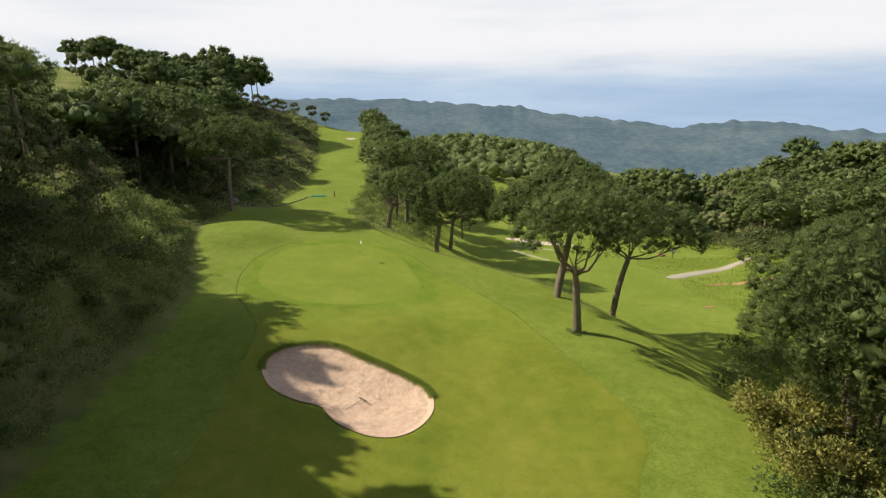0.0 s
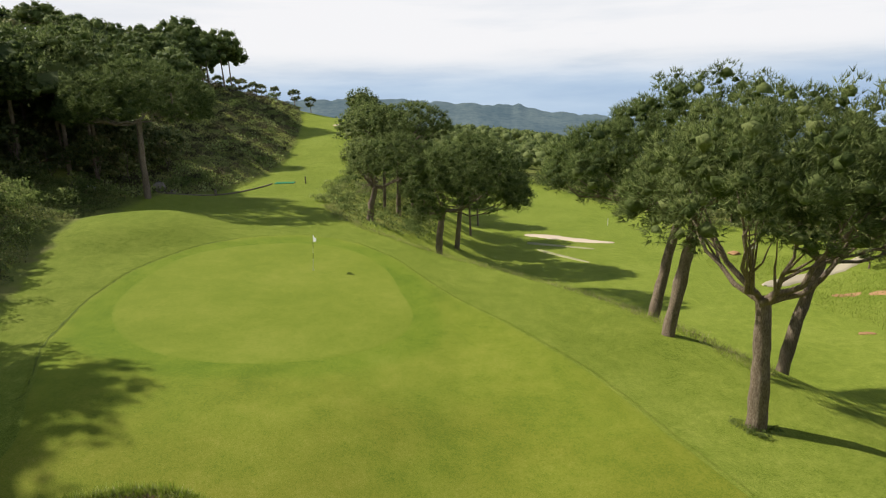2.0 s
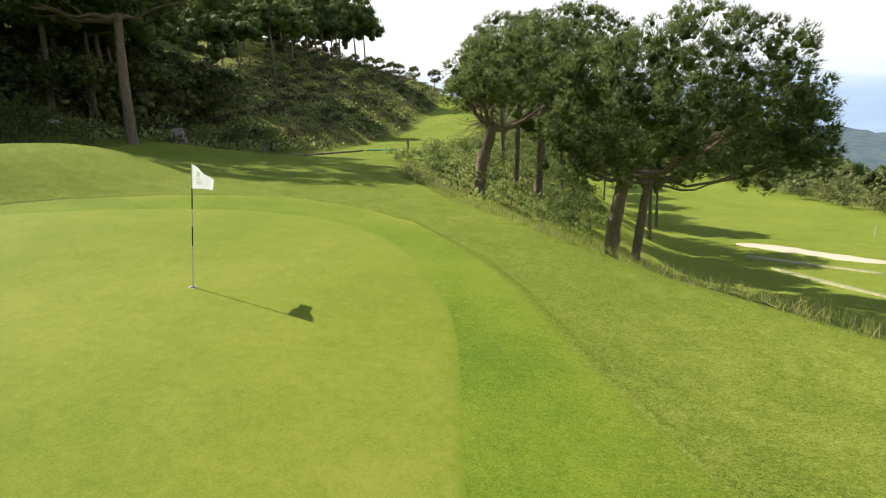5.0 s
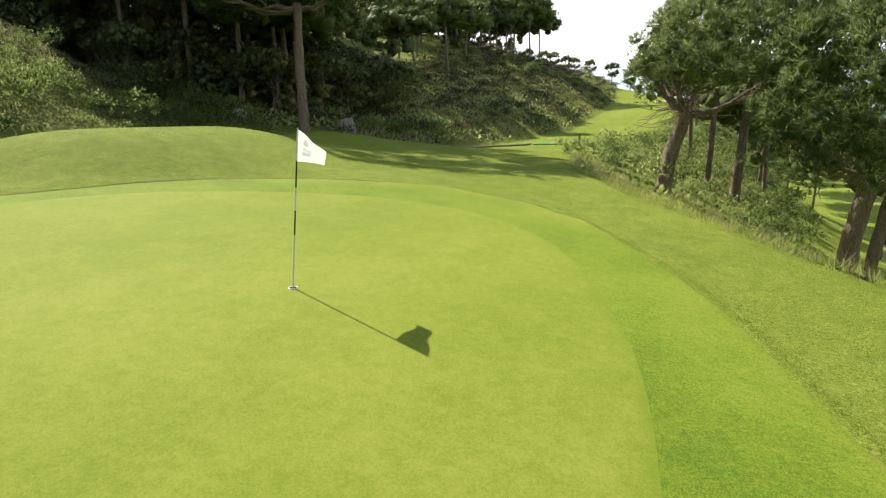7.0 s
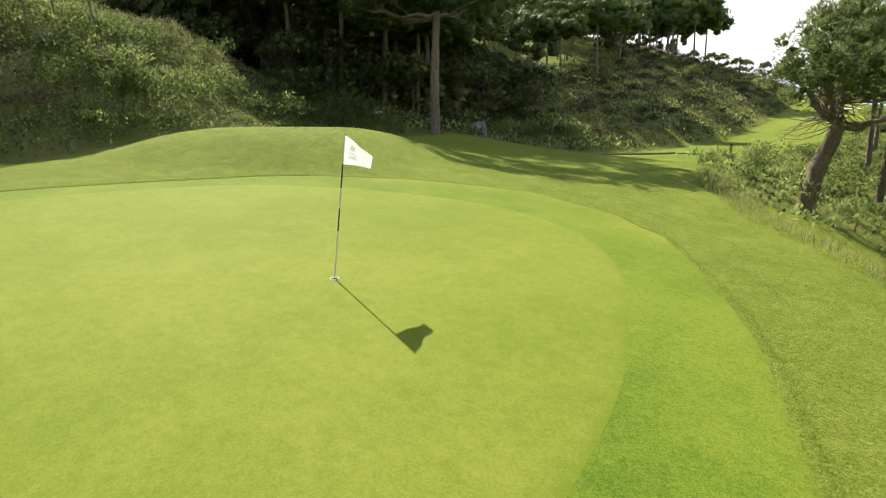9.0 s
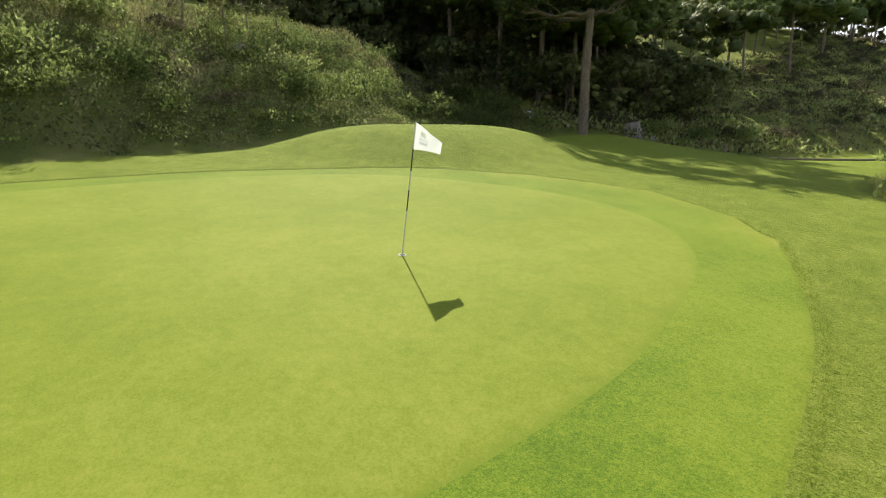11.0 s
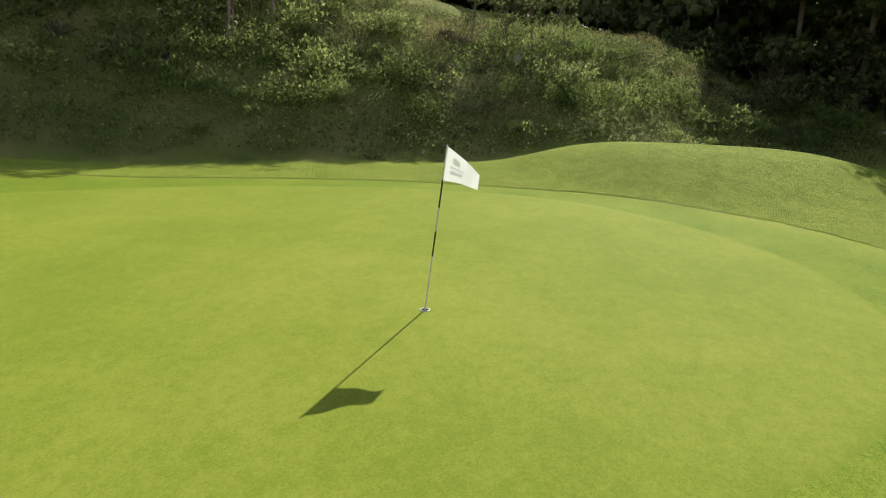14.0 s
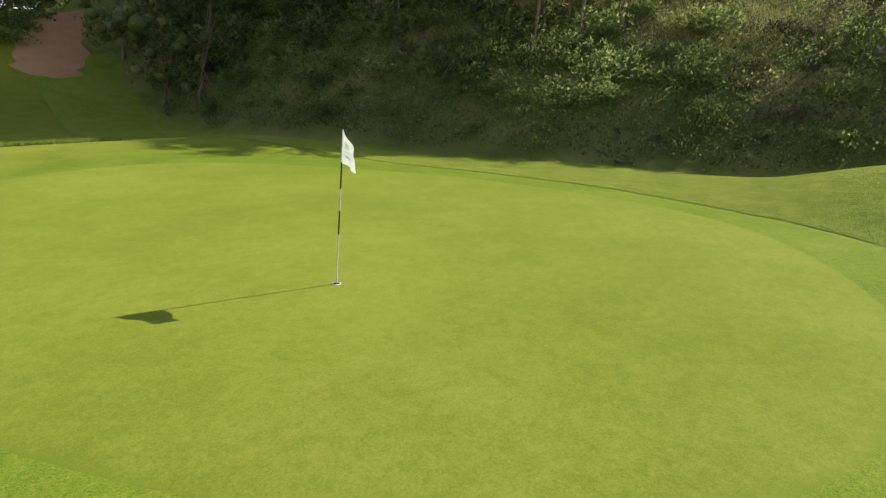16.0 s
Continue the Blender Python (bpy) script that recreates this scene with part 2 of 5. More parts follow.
def zone_material():
    """Turf and scrub soil in one material, parted by how far the ground runs wild."""
    m = M_ROUGH.copy()
    m.name = "ground_cover"
    n, l = m.node_tree.nodes, m.node_tree.links
    bs = [q for q in n if q.type == "BSDF_PRINCIPLED"][0]
    turf = bs.inputs["Base Color"].links[0].from_socket
    co = [q for q in n if q.type == "TEX_COORD"][0].outputs["Object"]
    soil = n.new("ShaderNodeValToRGB")
    el = soil.color_ramp.elements
    el.new(0.5), el.new(0.6)
    for e, (p, c) in zip(el, [(0.25, (0.055, 0.072, 0.024)), (0.48, (0.105, 0.122, 0.042)), (0.62, (0.16, 0.155, 0.062)), (0.8, (0.24, 0.18, 0.115))]):
        e.position, e.color = p, (*c, 1)
    t1, t2 = n.new("ShaderNodeTexNoise"), n.new("ShaderNodeTexNoise")
    t1.inputs["Scale"].default_value, t1.inputs["Detail"].default_value = 0.35, 9.0
    t2.inputs["Scale"].default_value, t2.inputs["Detail"].default_value = 0.9, 6.0
    l.new(co, t1.inputs["Vector"]), l.new(co, t2.inputs["Vector"])
    l.new(t1.outputs["Fac"], soil.inputs[0])
    at = n.new("ShaderNodeAttribute")
    at.attribute_name = "wild"
    ad = n.new("ShaderNodeMath")
    ad.operation = "MULTIPLY_ADD"
    ad.inputs[1].default_value, ad.inputs[2].default_value = 3.0, -1.5
    l.new(t2.outputs["Fac"], ad.inputs[0])
    su = n.new("ShaderNodeMath")
    l.new(at.outputs["Fac"], su.inputs[0]), l.new(ad.outputs[0], su.inputs[1])
    mr = n.new("ShaderNodeMapRange")
    mr.inputs["From Min"].default_value, mr.inputs["From Max"].default_value = -0.3, 0.6
    l.new(su.outputs[0], mr.inputs["Value"])
    mx = n.new("ShaderNodeMix")
    mx.data_type = "RGBA"
    l.new(mr.outputs[0], mx.inputs[0]), l.new(turf, mx.inputs[6]), l.new(soil.outputs[0], mx.inputs[7])
    l.new(mx.outputs[2], bs.inputs["Base Color"])
    return m


M_GROUND = zone_material()


def fairway_material():
    """The apron's turf, passing into the browner turf of the fairway away from the green."""
    m = M_COLLAR.copy()
    m.name = "fairway_turf"
    n, l = m.node_tree.nodes, m.node_tree.links
    bs = [q for q in n if q.type == "BSDF_PRINCIPLED"][0]
    turf = bs.inputs["Base Color"].links[0].from_socket
    co = [q for q in n if q.type == "TEX_COORD"][0].outputs["Object"]
    t = n.new("ShaderNodeTexNoise")
    t.inputs["Scale"].default_value, t.inputs["Detail"].default_value, t.inputs["Roughness"].default_value = 0.22, 7.0, 0.6
    l.new(co, t.inputs["Vector"])
    at = n.new("ShaderNodeAttribute")
    at.attribute_name = "fairway"
    su = n.new("ShaderNodeMath")
    su.operation = "MULTIPLY_ADD"
    su.inputs[1].default_value = 2.6
    l.new(t.outputs["Fac"], su.inputs[0]), l.new(at.outputs["Fac"], su.inputs[2])
    mr = n.new("ShaderNodeMapRange")
    mr.interpolation_type = "SMOOTHSTEP"
    mr.inputs["From Min"].default_value, mr.inputs["From Max"].default_value = 1.0, 2.4
    mr.inputs["To Max"].default_value = 0.75
    l.new(su.outputs[0], mr.inputs["Value"])
    brown = n.new("ShaderNodeMix")
    brown.data_type, brown.blend_type = "RGBA", "MULTIPLY"
    brown.inputs[0].default_value = 1.0
    brown.inputs[7].default_value = (0.98, 0.86, 0.92, 1)
    l.new(turf, brown.inputs[6])
    mx = n.new("ShaderNodeMix")
    mx.data_type = "RGBA"
    l.new(mr.outputs[0], mx.inputs[0]), l.new(turf, mx.inputs[6]), l.new(brown.outputs[2], mx.inputs[7])
    ring = n.new("ShaderNodeAttribute")
    ring.attribute_name = "collar"
    deep = n.new("ShaderNodeMix")
    deep.data_type, deep.blend_type = "RGBA", "MULTIPLY"
    deep.inputs[7].default_value = (0.84, 0.94, 0.80, 1)
    l.new(ring.outputs["Fac"], deep.inputs[0]), l.new(mx.outputs[2], deep.inputs[6])
    l.new(deep.outputs[2], bs.inputs["Base Color"])
    return m


M_FAIRWAY = fairway_material()


# ---- terrain ----
def sstep(a, b, v):
    """Smooth step from 0 at a to 1 at b."""
    t = np.clip((v - a) / (b - a), 0, 1)
    return t * t * (3 - 2 * t)


def unit(v):
    return v / np.maximum(np.linalg.norm(v, axis=-1, keepdims=True), 1e-9)


def wave(x, y, f, s):
    """A cheap smooth irregular field between -1 and 1."""
    return (np.sin(x * f + 1.7 * s + 1.3 * np.sin(y * f * 0.7 + s)) + np.sin(y * f * 1.13 - 2.1 * s + 1.1 * np.sin(x * f * 0.83 - s)) + np.sin((x + y) * f * 0.61 + 3.3 * s)) / 3


def foot(y):
    """Where the bank on the uphill side starts."""
    return np.interp(y, [-60, 30, 40, 50, 60, 70, 80, 90, 110, 120, 150, 190, 230, 400], [-16, -18.5, -19, -21.2, -25.5, -28.5, -29, -28, -27.5, -28, -32, -40, -50, -60])


def brink(y):
    """Where the plateau of the green starts to drop to the lower fairway."""
    return np.interp(y, [-60, 20, 45, 53, 57, 61, 66, 70, 75, 80, 90, 100, 120, 155, 200, 300], [12, 12, 10.5, 7, 4.2, 0.5, -4.5, -8, -11.5, -13.5, -15.5, -16, -17, -22, -28, -40])


BUNKER_C = (-6.0, 33.6)
BUNKER_R = [4.5, 3.45, 3.1, 3.6, 5.4, 6.2, 4.7, 3.2, 2.5, 3.65, 5.2, 5.15]


def ring_radius(radii, a):
    """Radius of a smooth closed curve through evenly spaced radii, towards the angle a."""
    n = len(radii)
    u = np.mod(a, 2 * math.pi) / (2 * math.pi / n)
    i = np.floor(u).astype(int)
    f = u - i
    p = [np.array(radii)[(i + k) % n] for k in (-1, 0, 1, 2)]
    return p[1] + 0.5 * f * (p[2] - p[0] + f * (2 * p[0] - 5 * p[1] + 4 * p[2] - p[3] + f * (3 * (p[1] - p[2]) + p[3] - p[0])))


def bunker_r(x, y):
    dx, dy = x - BUNKER_C[0], y - BUNKER_C[1]
    return np.hypot(dx, dy) / ring_radius(BUNKER_R, np.arctan2(dy, dx))


def height(x, y):
    x, y = np.asarray(x, float), np.asarray(y, float)
    lane = np.interp(y, [-60, 20, 62, 85, 102, 125, 155, 186, 205, 260, 400], [0.3, 0, 0, -0.4, -1.1, -1.0, 1.2, 2.0, 3.5, 0, -20])
    cross = -0.075 * np.clip(x + 9, -14, 8.5) * (1 - sstep(72, 95, y))
    low = np.interp(y, [-60, 20, 45, 85, 105, 130, 200, 300, 600], [-4, -3.5, -5, -9, -10.8, -12.5, -14, -20, -45])
    d = x - brink(y)
    drop = sstep(0, 1, d / np.interp(y, [20, 45, 60, 72, 92], [14, 13, 15, 22, 24]))
    z = (lane + cross) * (1 - drop) + low * drop
    dr = np.maximum(0, x - np.interp(y, [0, 20, 50, 85, 130, 300], [14, 17, 26, 40, 62, 90]))
    z += 15 * (1 - np.exp(-dr / 70))
    dl = np.maximum(0, foot(y) - x)
    z += np.interp(y, [-60, 30, 50, 62, 68, 74, 84, 90], [9, 7.5, 7, 5.8, 5.0, 2, 1, 0]) * (sstep(0, 7.5, dl) * (1 - sstep(40, 48, y)) + (1 - (1 - np.clip((dl - 0.8) / 11.5, 0, 1)) ** 1.5) * sstep(40, 48, y))
    hill = np.interp(y, [30, 60, 84, 106, 150, 180, 210, 260], [0.3, 0.24, 0.26, 0.5, 0.62, 0.74, 0.3, 0.1]) * np.maximum(0, dl - np.interp(y, [60, 80, 90], [7, 4, 0]))
    z += 26 * (1 - np.exp(-hill / 26))
    z += 1.0 * np.exp(-(((x + 24) / 6.0) ** 2 + ((y - 66.5) / 6.0) ** 2) ** 2)
    z += 10 * sstep(24, -6, y) * (1 - 0.6 * sstep(0, 14, dl))
    z += 0.9 * np.exp(-((x + 31) / 6) ** 2 - ((y - 82) / 6) ** 2)
    z += 0.7 * np.exp(-((y - 41.5) / 5) ** 2) * sstep(-22, -15, x) * (1 - sstep(-6, 2, x))
    r = np.hypot(x, y - 60)
    z -= 0.11 * np.maximum(0, r - 260) * (1 - np.exp(-np.maximum(0, r - 260) / 200)) * np.clip(1.5 - r / 6000, 0.5, 1)
    az = np.degrees(np.arctan2(x, np.maximum(y - 4, 1)))
    z -= 42 * sstep(10, 23, az) * sstep(150, 330, r) + 14 * sstep(2, 12, az) * sstep(200, 420, r)
    z -= 9 * np.exp(-((az - 21) / 8) ** 2) * sstep(105, 165, r)
    z += 13 * np.exp(-((r - 300) / 75) ** 2) * sstep(-8, 0, az) * (1 - sstep(23, 31, az))
    z += 3.6 * np.exp(-((x + 50) / 13) ** 2 - ((y - 208) / 20) ** 2)
    z -= 0.05 * np.exp(-((x + 9) ** 2 + (y - 59) ** 2) / 36)
    wild = np.clip(np.maximum(dl, dr) / 4, 0, 1)
    z += wild * (0.35 * wave(x, y, 0.6, 1) + 0.18 * wave(x, y, 1.9, 2)) + 0.05 * wave(x, y, 0.35, 3)
    z += np.clip((r - 150) / 300, 0, 1) * 6 * wave(x, y, 0.017, 4)
    b = bunker_r(x, y)
    return z - 0.55 * (1 - sstep(0.3, 0.98, b)) - 0.22 * (1 - sstep(0.93, 1.02, b))


def mesh_arrays(name, verts, faces, mats=(), smooth=False):
    """A mesh from an array of points and one of faces, all with the same number of corners."""
    me = bpy.data.meshes.new(name)
    faces = np.asarray(faces, np.int32)
    k = faces.shape[1]
    me.vertices.add(len(verts))
    me.vertices.foreach_set("co", np.asarray(verts, np.float32).ravel())
    me.loops.add(faces.size)
    me.loops.foreach_set("vertex_index", faces.ravel())
    me.polygons.add(len(faces))
    me.polygons.foreach_set("loop_start", np.arange(0, faces.size, k, dtype=np.int32))
    me.polygons.foreach_set("loop_total", np.full(len(faces), k, np.int32))
    if smooth:
        me.polygons.foreach_set("use_smooth", np.ones(len(faces), bool))
    for m in mats:
        me.materials.append(m)
    me.update()
    me.validate()
    return me


def grid_faces(rows, cols):
    i = np.arange(rows * cols).reshape(rows, cols)
    return np.stack([i[:-1, :-1], i[:-1, 1:], i[1:, 1:], i[1:, :-1]], -1).reshape(-1, 4)


def grow(start, step, end, factor=1.12):
    out, v = [], start
    while v < end:
        out.append(v)
        step *= factor
        v += step
    return out + [end]


gx = np.array([-q for q in grow(36, 0.6, 4400)][::-1] + list(np.arange(-35.5, 24, 0.5)) + list(np.arange(24, 64, 1.0)) + grow(64, 1.0, 4400))
gy = np.array([-q for q in grow(-16, 0.6, 1500)][::-1] + list(np.arange(16.5, 100, 0.5)) + list(np.arange(100, 130, 1.0)) + grow(130, 1.0, 4400))
GX, GY = np.meshgrid(gx, gy)
gz = height(GX, GY) - 0.3 * (bunker_r(GX, GY) < 0.93)
gv = np.stack([GX, GY, gz], -1).reshape(-1, 3)


def wild_zone(x, y):
    """Metres into the scrub (negative on mown ground)."""
    strip = np.where(y > 74, np.minimum(x - brink(y) - 1.0, brink(y) + np.interp(y, [74, 84, 100], [2, 11, 14]) - x), -9)
    right = x - np.interp(y, [0, 20, 34, 50, 72, 85, 105, 127, 160, 300], [11, 12.5, 19, 36, 50, 55, 50, 42, 30, 10])
    return np.maximum.reduce([foot(y) - x, right, strip, (y - 212) * 0.5, 7 - y + 2.0 * wave(x, y, 0.4, 19)])


me = mesh_arrays("ground", gv, grid_faces(len(gy), len(gx)), (M_GROUND,), True)
att = me.attributes.new("wild", "FLOAT", "POINT")
att.data.foreach_set("value", np.clip(wild_zone(GX, GY), -5, 5).astype(np.float32).ravel())
tagged(new("ground", me), "mown grass and scrub-covered hilly ground", "ground", kind="structure")


def sheet(name, ys, left, right, cols, lift, mat, label, category):
    v = []
    for y, a, b in zip(ys, left, right):
        for u in np.linspace(0, 1, cols):
            v.append((a + (b - a) * u, y))
    v = np.array(v)
    edge = np.minimum(np.tile(np.linspace(0, 1, cols), len(ys)), 1 - np.tile(np.linspace(0, 1, cols), len(ys)))
    z = height(v[:, 0], v[:, 1]) + np.where(edge < 1e-6, -0.03, lift)
    z -= 0.2 * (bunker_r(v[:, 0], v[:, 1]) < 0.95)
    me = mesh_arrays(name, np.column_stack([v, z]), grid_faces(len(ys), cols), (mat,), True)
    return tagged(new(name, me), label, category, kind="structure")


GREEN_C = (-9.8, 55.8)
GREEN_R = [6.4, 6.8, 9.3, 9.2, 7.9, 8.7, 10.1, 9.3]
RIGHT_Y = [-40, 10, 24.8, 28.5, 32, 36, 41.5, 46.5, 51.5, 55, 58, 62, 65.4, 67.0, 67.6]
RIGHT_X = [4, 5, 7.6, 9.5, 9.7, 8.2, 6.3, 4.7, 2, -0.3, -2.0, -4.0, -6.6, -8.9, -12]
LEFT_Y = [-40, 10, 30, 40, 43, 47, 52, 57, 60, 63, 65, 66.5, 67.6]
LEFT_X = [-12, -12, -12.5, -13.2, -14.8, -17.2, -18.6, -19, -18.5, -17.4, -16.2, -14.6, -12]
ay = np.concatenate([np.arange(-10, 16, 1.0), np.arange(16, 27, 0.4), np.arange(27, 42, 0.2), np.arange(42, 66, 0.4), np.arange(66, 67.61, 0.1)])
al, ar = np.interp(ay, LEFT_Y, LEFT_X), np.interp(ay, RIGHT_Y, RIGHT_X)
for arr in (al, ar):
    arr[6:-12] = np.convolve(np.pad(arr, 4, mode="edge"), np.hanning(11)[1:-1] / np.hanning(11)[1:-1].sum(), "valid")[6:-12]
taper = np.sqrt(np.clip(1 - (np.maximum(0, 5 - ay) / 15.2) ** 2, 0, 1))
al, ar = (al + ar) / 2 + (al - ar) / 2 * taper, (al + ar) / 2 + (ar - al) / 2 * taper
lawn = sheet("fairway", ay, al, ar, 110, 0.012, M_FAIRWAY, "closely mown grass apron round the putting green", "fairway")
att = lawn.data.attributes.new("fairway", "FLOAT", "POINT")
att.data.foreach_set("value", np.repeat(np.clip((45 - ay) / 9, -1, 1), 110).astype(np.float32))
LX, LY = (np.array([q.co[k] for q in lawn.data.vertices]) for k in (0, 1))
past = np.hypot(LX - GREEN_C[0], LY - GREEN_C[1]) - ring_radius(GREEN_R, np.arctan2(LY - GREEN_C[1], LX - GREEN_C[0]))
att = lawn.data.attributes.new("collar", "FLOAT", "POINT")
att.data.foreach_set("value", (1 - sstep(1.0, 2.0, past + 0.3 * wave(LX, LY, 0.7, 70))).astype(np.float32))


def edge_shade_strip(x, y, lo, hi, label):
    """A narrow dark strip painted for the shade along the cut edge where rough and apron meet."""
    k = (y > lo) & (y < hi)
    yy = np.arange(lo, hi, 0.12)
    xx = np.interp(yy, y[k], x[k]) + 0.03 * wave(yy * 3, yy, 1.7, 40)
    half = np.clip(0.035 + 0.045 * wave(yy, yy * 0.3, 1.1, 41) + 0.03 * wave(yy, yy, 4.3, 42), 0.004, 0.08)
    tx, ty = np.gradient(xx), np.gradient(yy)
    ln = np.hypot(tx, ty)
    v = []
    for sgn, dz in ((-1, -0.008), (0, 0.001), (1, -0.008)):
        px, py = xx + sgn * half * ty / ln, yy - sgn * half * tx / ln
        v.append(np.stack([px, py, height(px, py) + 0.016 + dz], -1))
    v = np.stack(v, 1).reshape(-1, 3)
    return tagged(new("turf_edge", mesh_arrays("turf_edge", v, grid_faces(len(yy), 3), (M_EDGE_SHADE,), True)), label, "turf edge", kind="structure")


edge_shade_strip(al, ay, 42, 67.3, "narrow dark strip for the shade at the rough's cut edge along the apron")


na, nr = 180, 34
A, R = np.meshgrid(np.linspace(0, 2 * math.pi, na, endpoint=False), np.linspace(0.0004, 1, nr))
PX, PY = GREEN_C[0] + R * ring_radius(GREEN_R, A) * np.cos(A), GREEN_C[1] + R * ring_radius(GREEN_R, A) * np.sin(A)
pz = height(PX, PY) + 0.024 - 0.02 * (R > 0.999)
i = np.arange(na * nr).reshape(nr, na)
gf = np.stack([i[:-1], i[1:], np.roll(i[1:], -1, 1), np.roll(i[:-1], -1, 1)], -1).reshape(-1, 4)
me = mesh_arrays("putting_green", np.stack([PX, PY, pz], -1).reshape(-1, 3), gf, (rim_material(),), True)
rim = me.attributes.new("rim", "FLOAT", "POINT")
rim.data.foreach_set("value", R.reshape(-1).astype(np.float32))
tagged(new("putting_green", me), "smooth light green putting green of short turf", "green", kind="structure")

# the bunker's sand
A, R = np.meshgrid(np.linspace(0, 2 * math.pi, 144, endpoint=False), np.linspace(0.0005, 1.015, 60))
SR = R * ring_radius(BUNKER_R, A)
SX, SY = BUNKER_C[0] + SR * np.cos(A), BUNKER_C[1] + SR * np.sin(A)
sz = height(SX, SY) + 0.05 + (0.05 * wave(SX, SY, 1.9, 6) + 0.035 * wave(SX, SY, 5.1, 7) + 0.02 * wave(SX, SY, 11.0, 8)) * (1 - sstep(0.85, 1, R))
sz += (0.10 * np.exp(-((SX + 4.6) / 0.9) ** 2 - ((SY - 31.3) / 0.5) ** 2) - 0.10 * np.exp(-((SX + 4.4) / 1.2) ** 2 - ((SY - 30.4) / 0.45) ** 2)) * (1 - sstep(0.85, 1, R))
i = np.arange(144 * 60).reshape(60, 144)
me = mesh_arrays("bunker", np.stack([SX, SY, sz], -1).reshape(-1, 3), np.stack([i[:-1], i[1:], np.roll(i[1:], -1, 1), np.roll(i[:-1], -1, 1)], -1).reshape(-1, 4), (M_SAND,), True)
tagged(new("bunker", me), "pinkish sand bunker with footmarked sand and a grass lip", "bunker", kind="structure")

# ---- paths, sand and the tee ----
def patch(name, line, widths, lift, mat, label, category, ends=0.6, wob=0.15):
    """A ribbon of ground cover along a line, with uneven edges, laid on the terrain."""
    P = np.array(line, float)
    t = np.linspace(0, len(P) - 1, 8 * (len(P) - 1) + 1)
    Q = np.stack([np.interp(t, np.arange(len(P)), P[:, k]) for k in (0, 1)], -1)
    k = np.hanning(9) / np.hanning(9).sum()
    Q = np.stack([np.convolve(np.pad(Q[:, j], 4, mode="edge"), k, "valid") for j in (0, 1)], -1)
    W = np.interp(t, np.arange(len(P)), widths) * (1 + wob * np.sin(t * 5.1) + wob * 0.6 * np.sin(t * 11.7 + 1))
    W *= np.minimum(1, np.sqrt(np.minimum(t, t[-1] - t) / ends + 0.02))
    T = unit(np.gradient(Q, axis=0))
    S = np.stack([T[:, 1], -T[:, 0]], -1)
    cols = np.linspace(-0.5, 0.5, 9)
    G = Q[:, None] + S[:, None] * (W[:, None] * cols)[..., None]
    z = height(G[..., 0], G[..., 1]) + np.where(np.abs(cols) > 0.49, -0.04, lift)
    me = mesh_arrays(name, np.concatenate([G, z[..., None]], -1).reshape(-1, 3), grid_faces(len(Q), 9), (mat,), True)
    return tagged(new(name, me), label, category, kind="structure")


patch("lower_bunker", [(11.5, 112.5), (14, 111.5), (17, 109), (20, 106.5), (23.6, 104.3)], [1.6, 3.0, 2.6, 2.4, 1.2], 0.10, M_SANDPALE, "long pale sand bunker beside the lower green", "bunker")
patch("lower_bunker", [(11, 106), (13, 104.5), (16, 102.5), (19.5, 99.5)], [1.6, 1.2, 0.8, 0.7], 0.10, M_SANDWASH, "narrow pale strip of washed-out sand", "bunker")
patch("lower_bunker", [(11.5, 100.5), (13.5, 96), (16.5, 90.5)], [0.7, 0.9, 0.5], 0.10, M_SANDWASH, "narrow pale strip of washed-out sand", "bunker")
patch("sand_path", [(29.5, 77.5), (33, 79.5), (37, 81.8), (41, 83.8), (46, 86)], [2.4, 2.2, 2.0, 1.9, 1.7], 0.12, M_PATHSTONE, "pale sandy path along the bank", "path", wob=0.05)
for line, wd in (([(33.2, 73.6), (34.8, 73.6), (36.4, 74.1)], 1.3), ([(36.0, 73.0), (38.0, 72.6), (40.4, 72.4)], 1.9), ([(39.8, 72.6), (41.4, 71.4), (43.5, 71.0)], 1.6), ([(28, 63), (28.8, 63.3), (29.4, 63)], 0.6)):
    patch("earth_scar", line, [wd * 0.5, wd, wd * 0.4], 0.05, M_DIRT, "bare reddish earth on the grassy bank", "earth", wob=0.35)
patch("dirt_track", [(-12.6, 12.2), (-13.2, 10), (-14.6, 5.5), (-16, 1), (-18.5, -5)], [4.4, 5.4, 4.6, 3.2, 2.4], 0.08, M_DIRT, "reddish dirt track between the trees", "path", wob=0.12)
patch("upper_bunker", [(-31.5, 190), (-30, 191), (-28.5, 190.5)], [2.5, 3.5, 2.2], 0.10, M_SANDPALE, "pale sand bunker on the far fairway", "bunker")

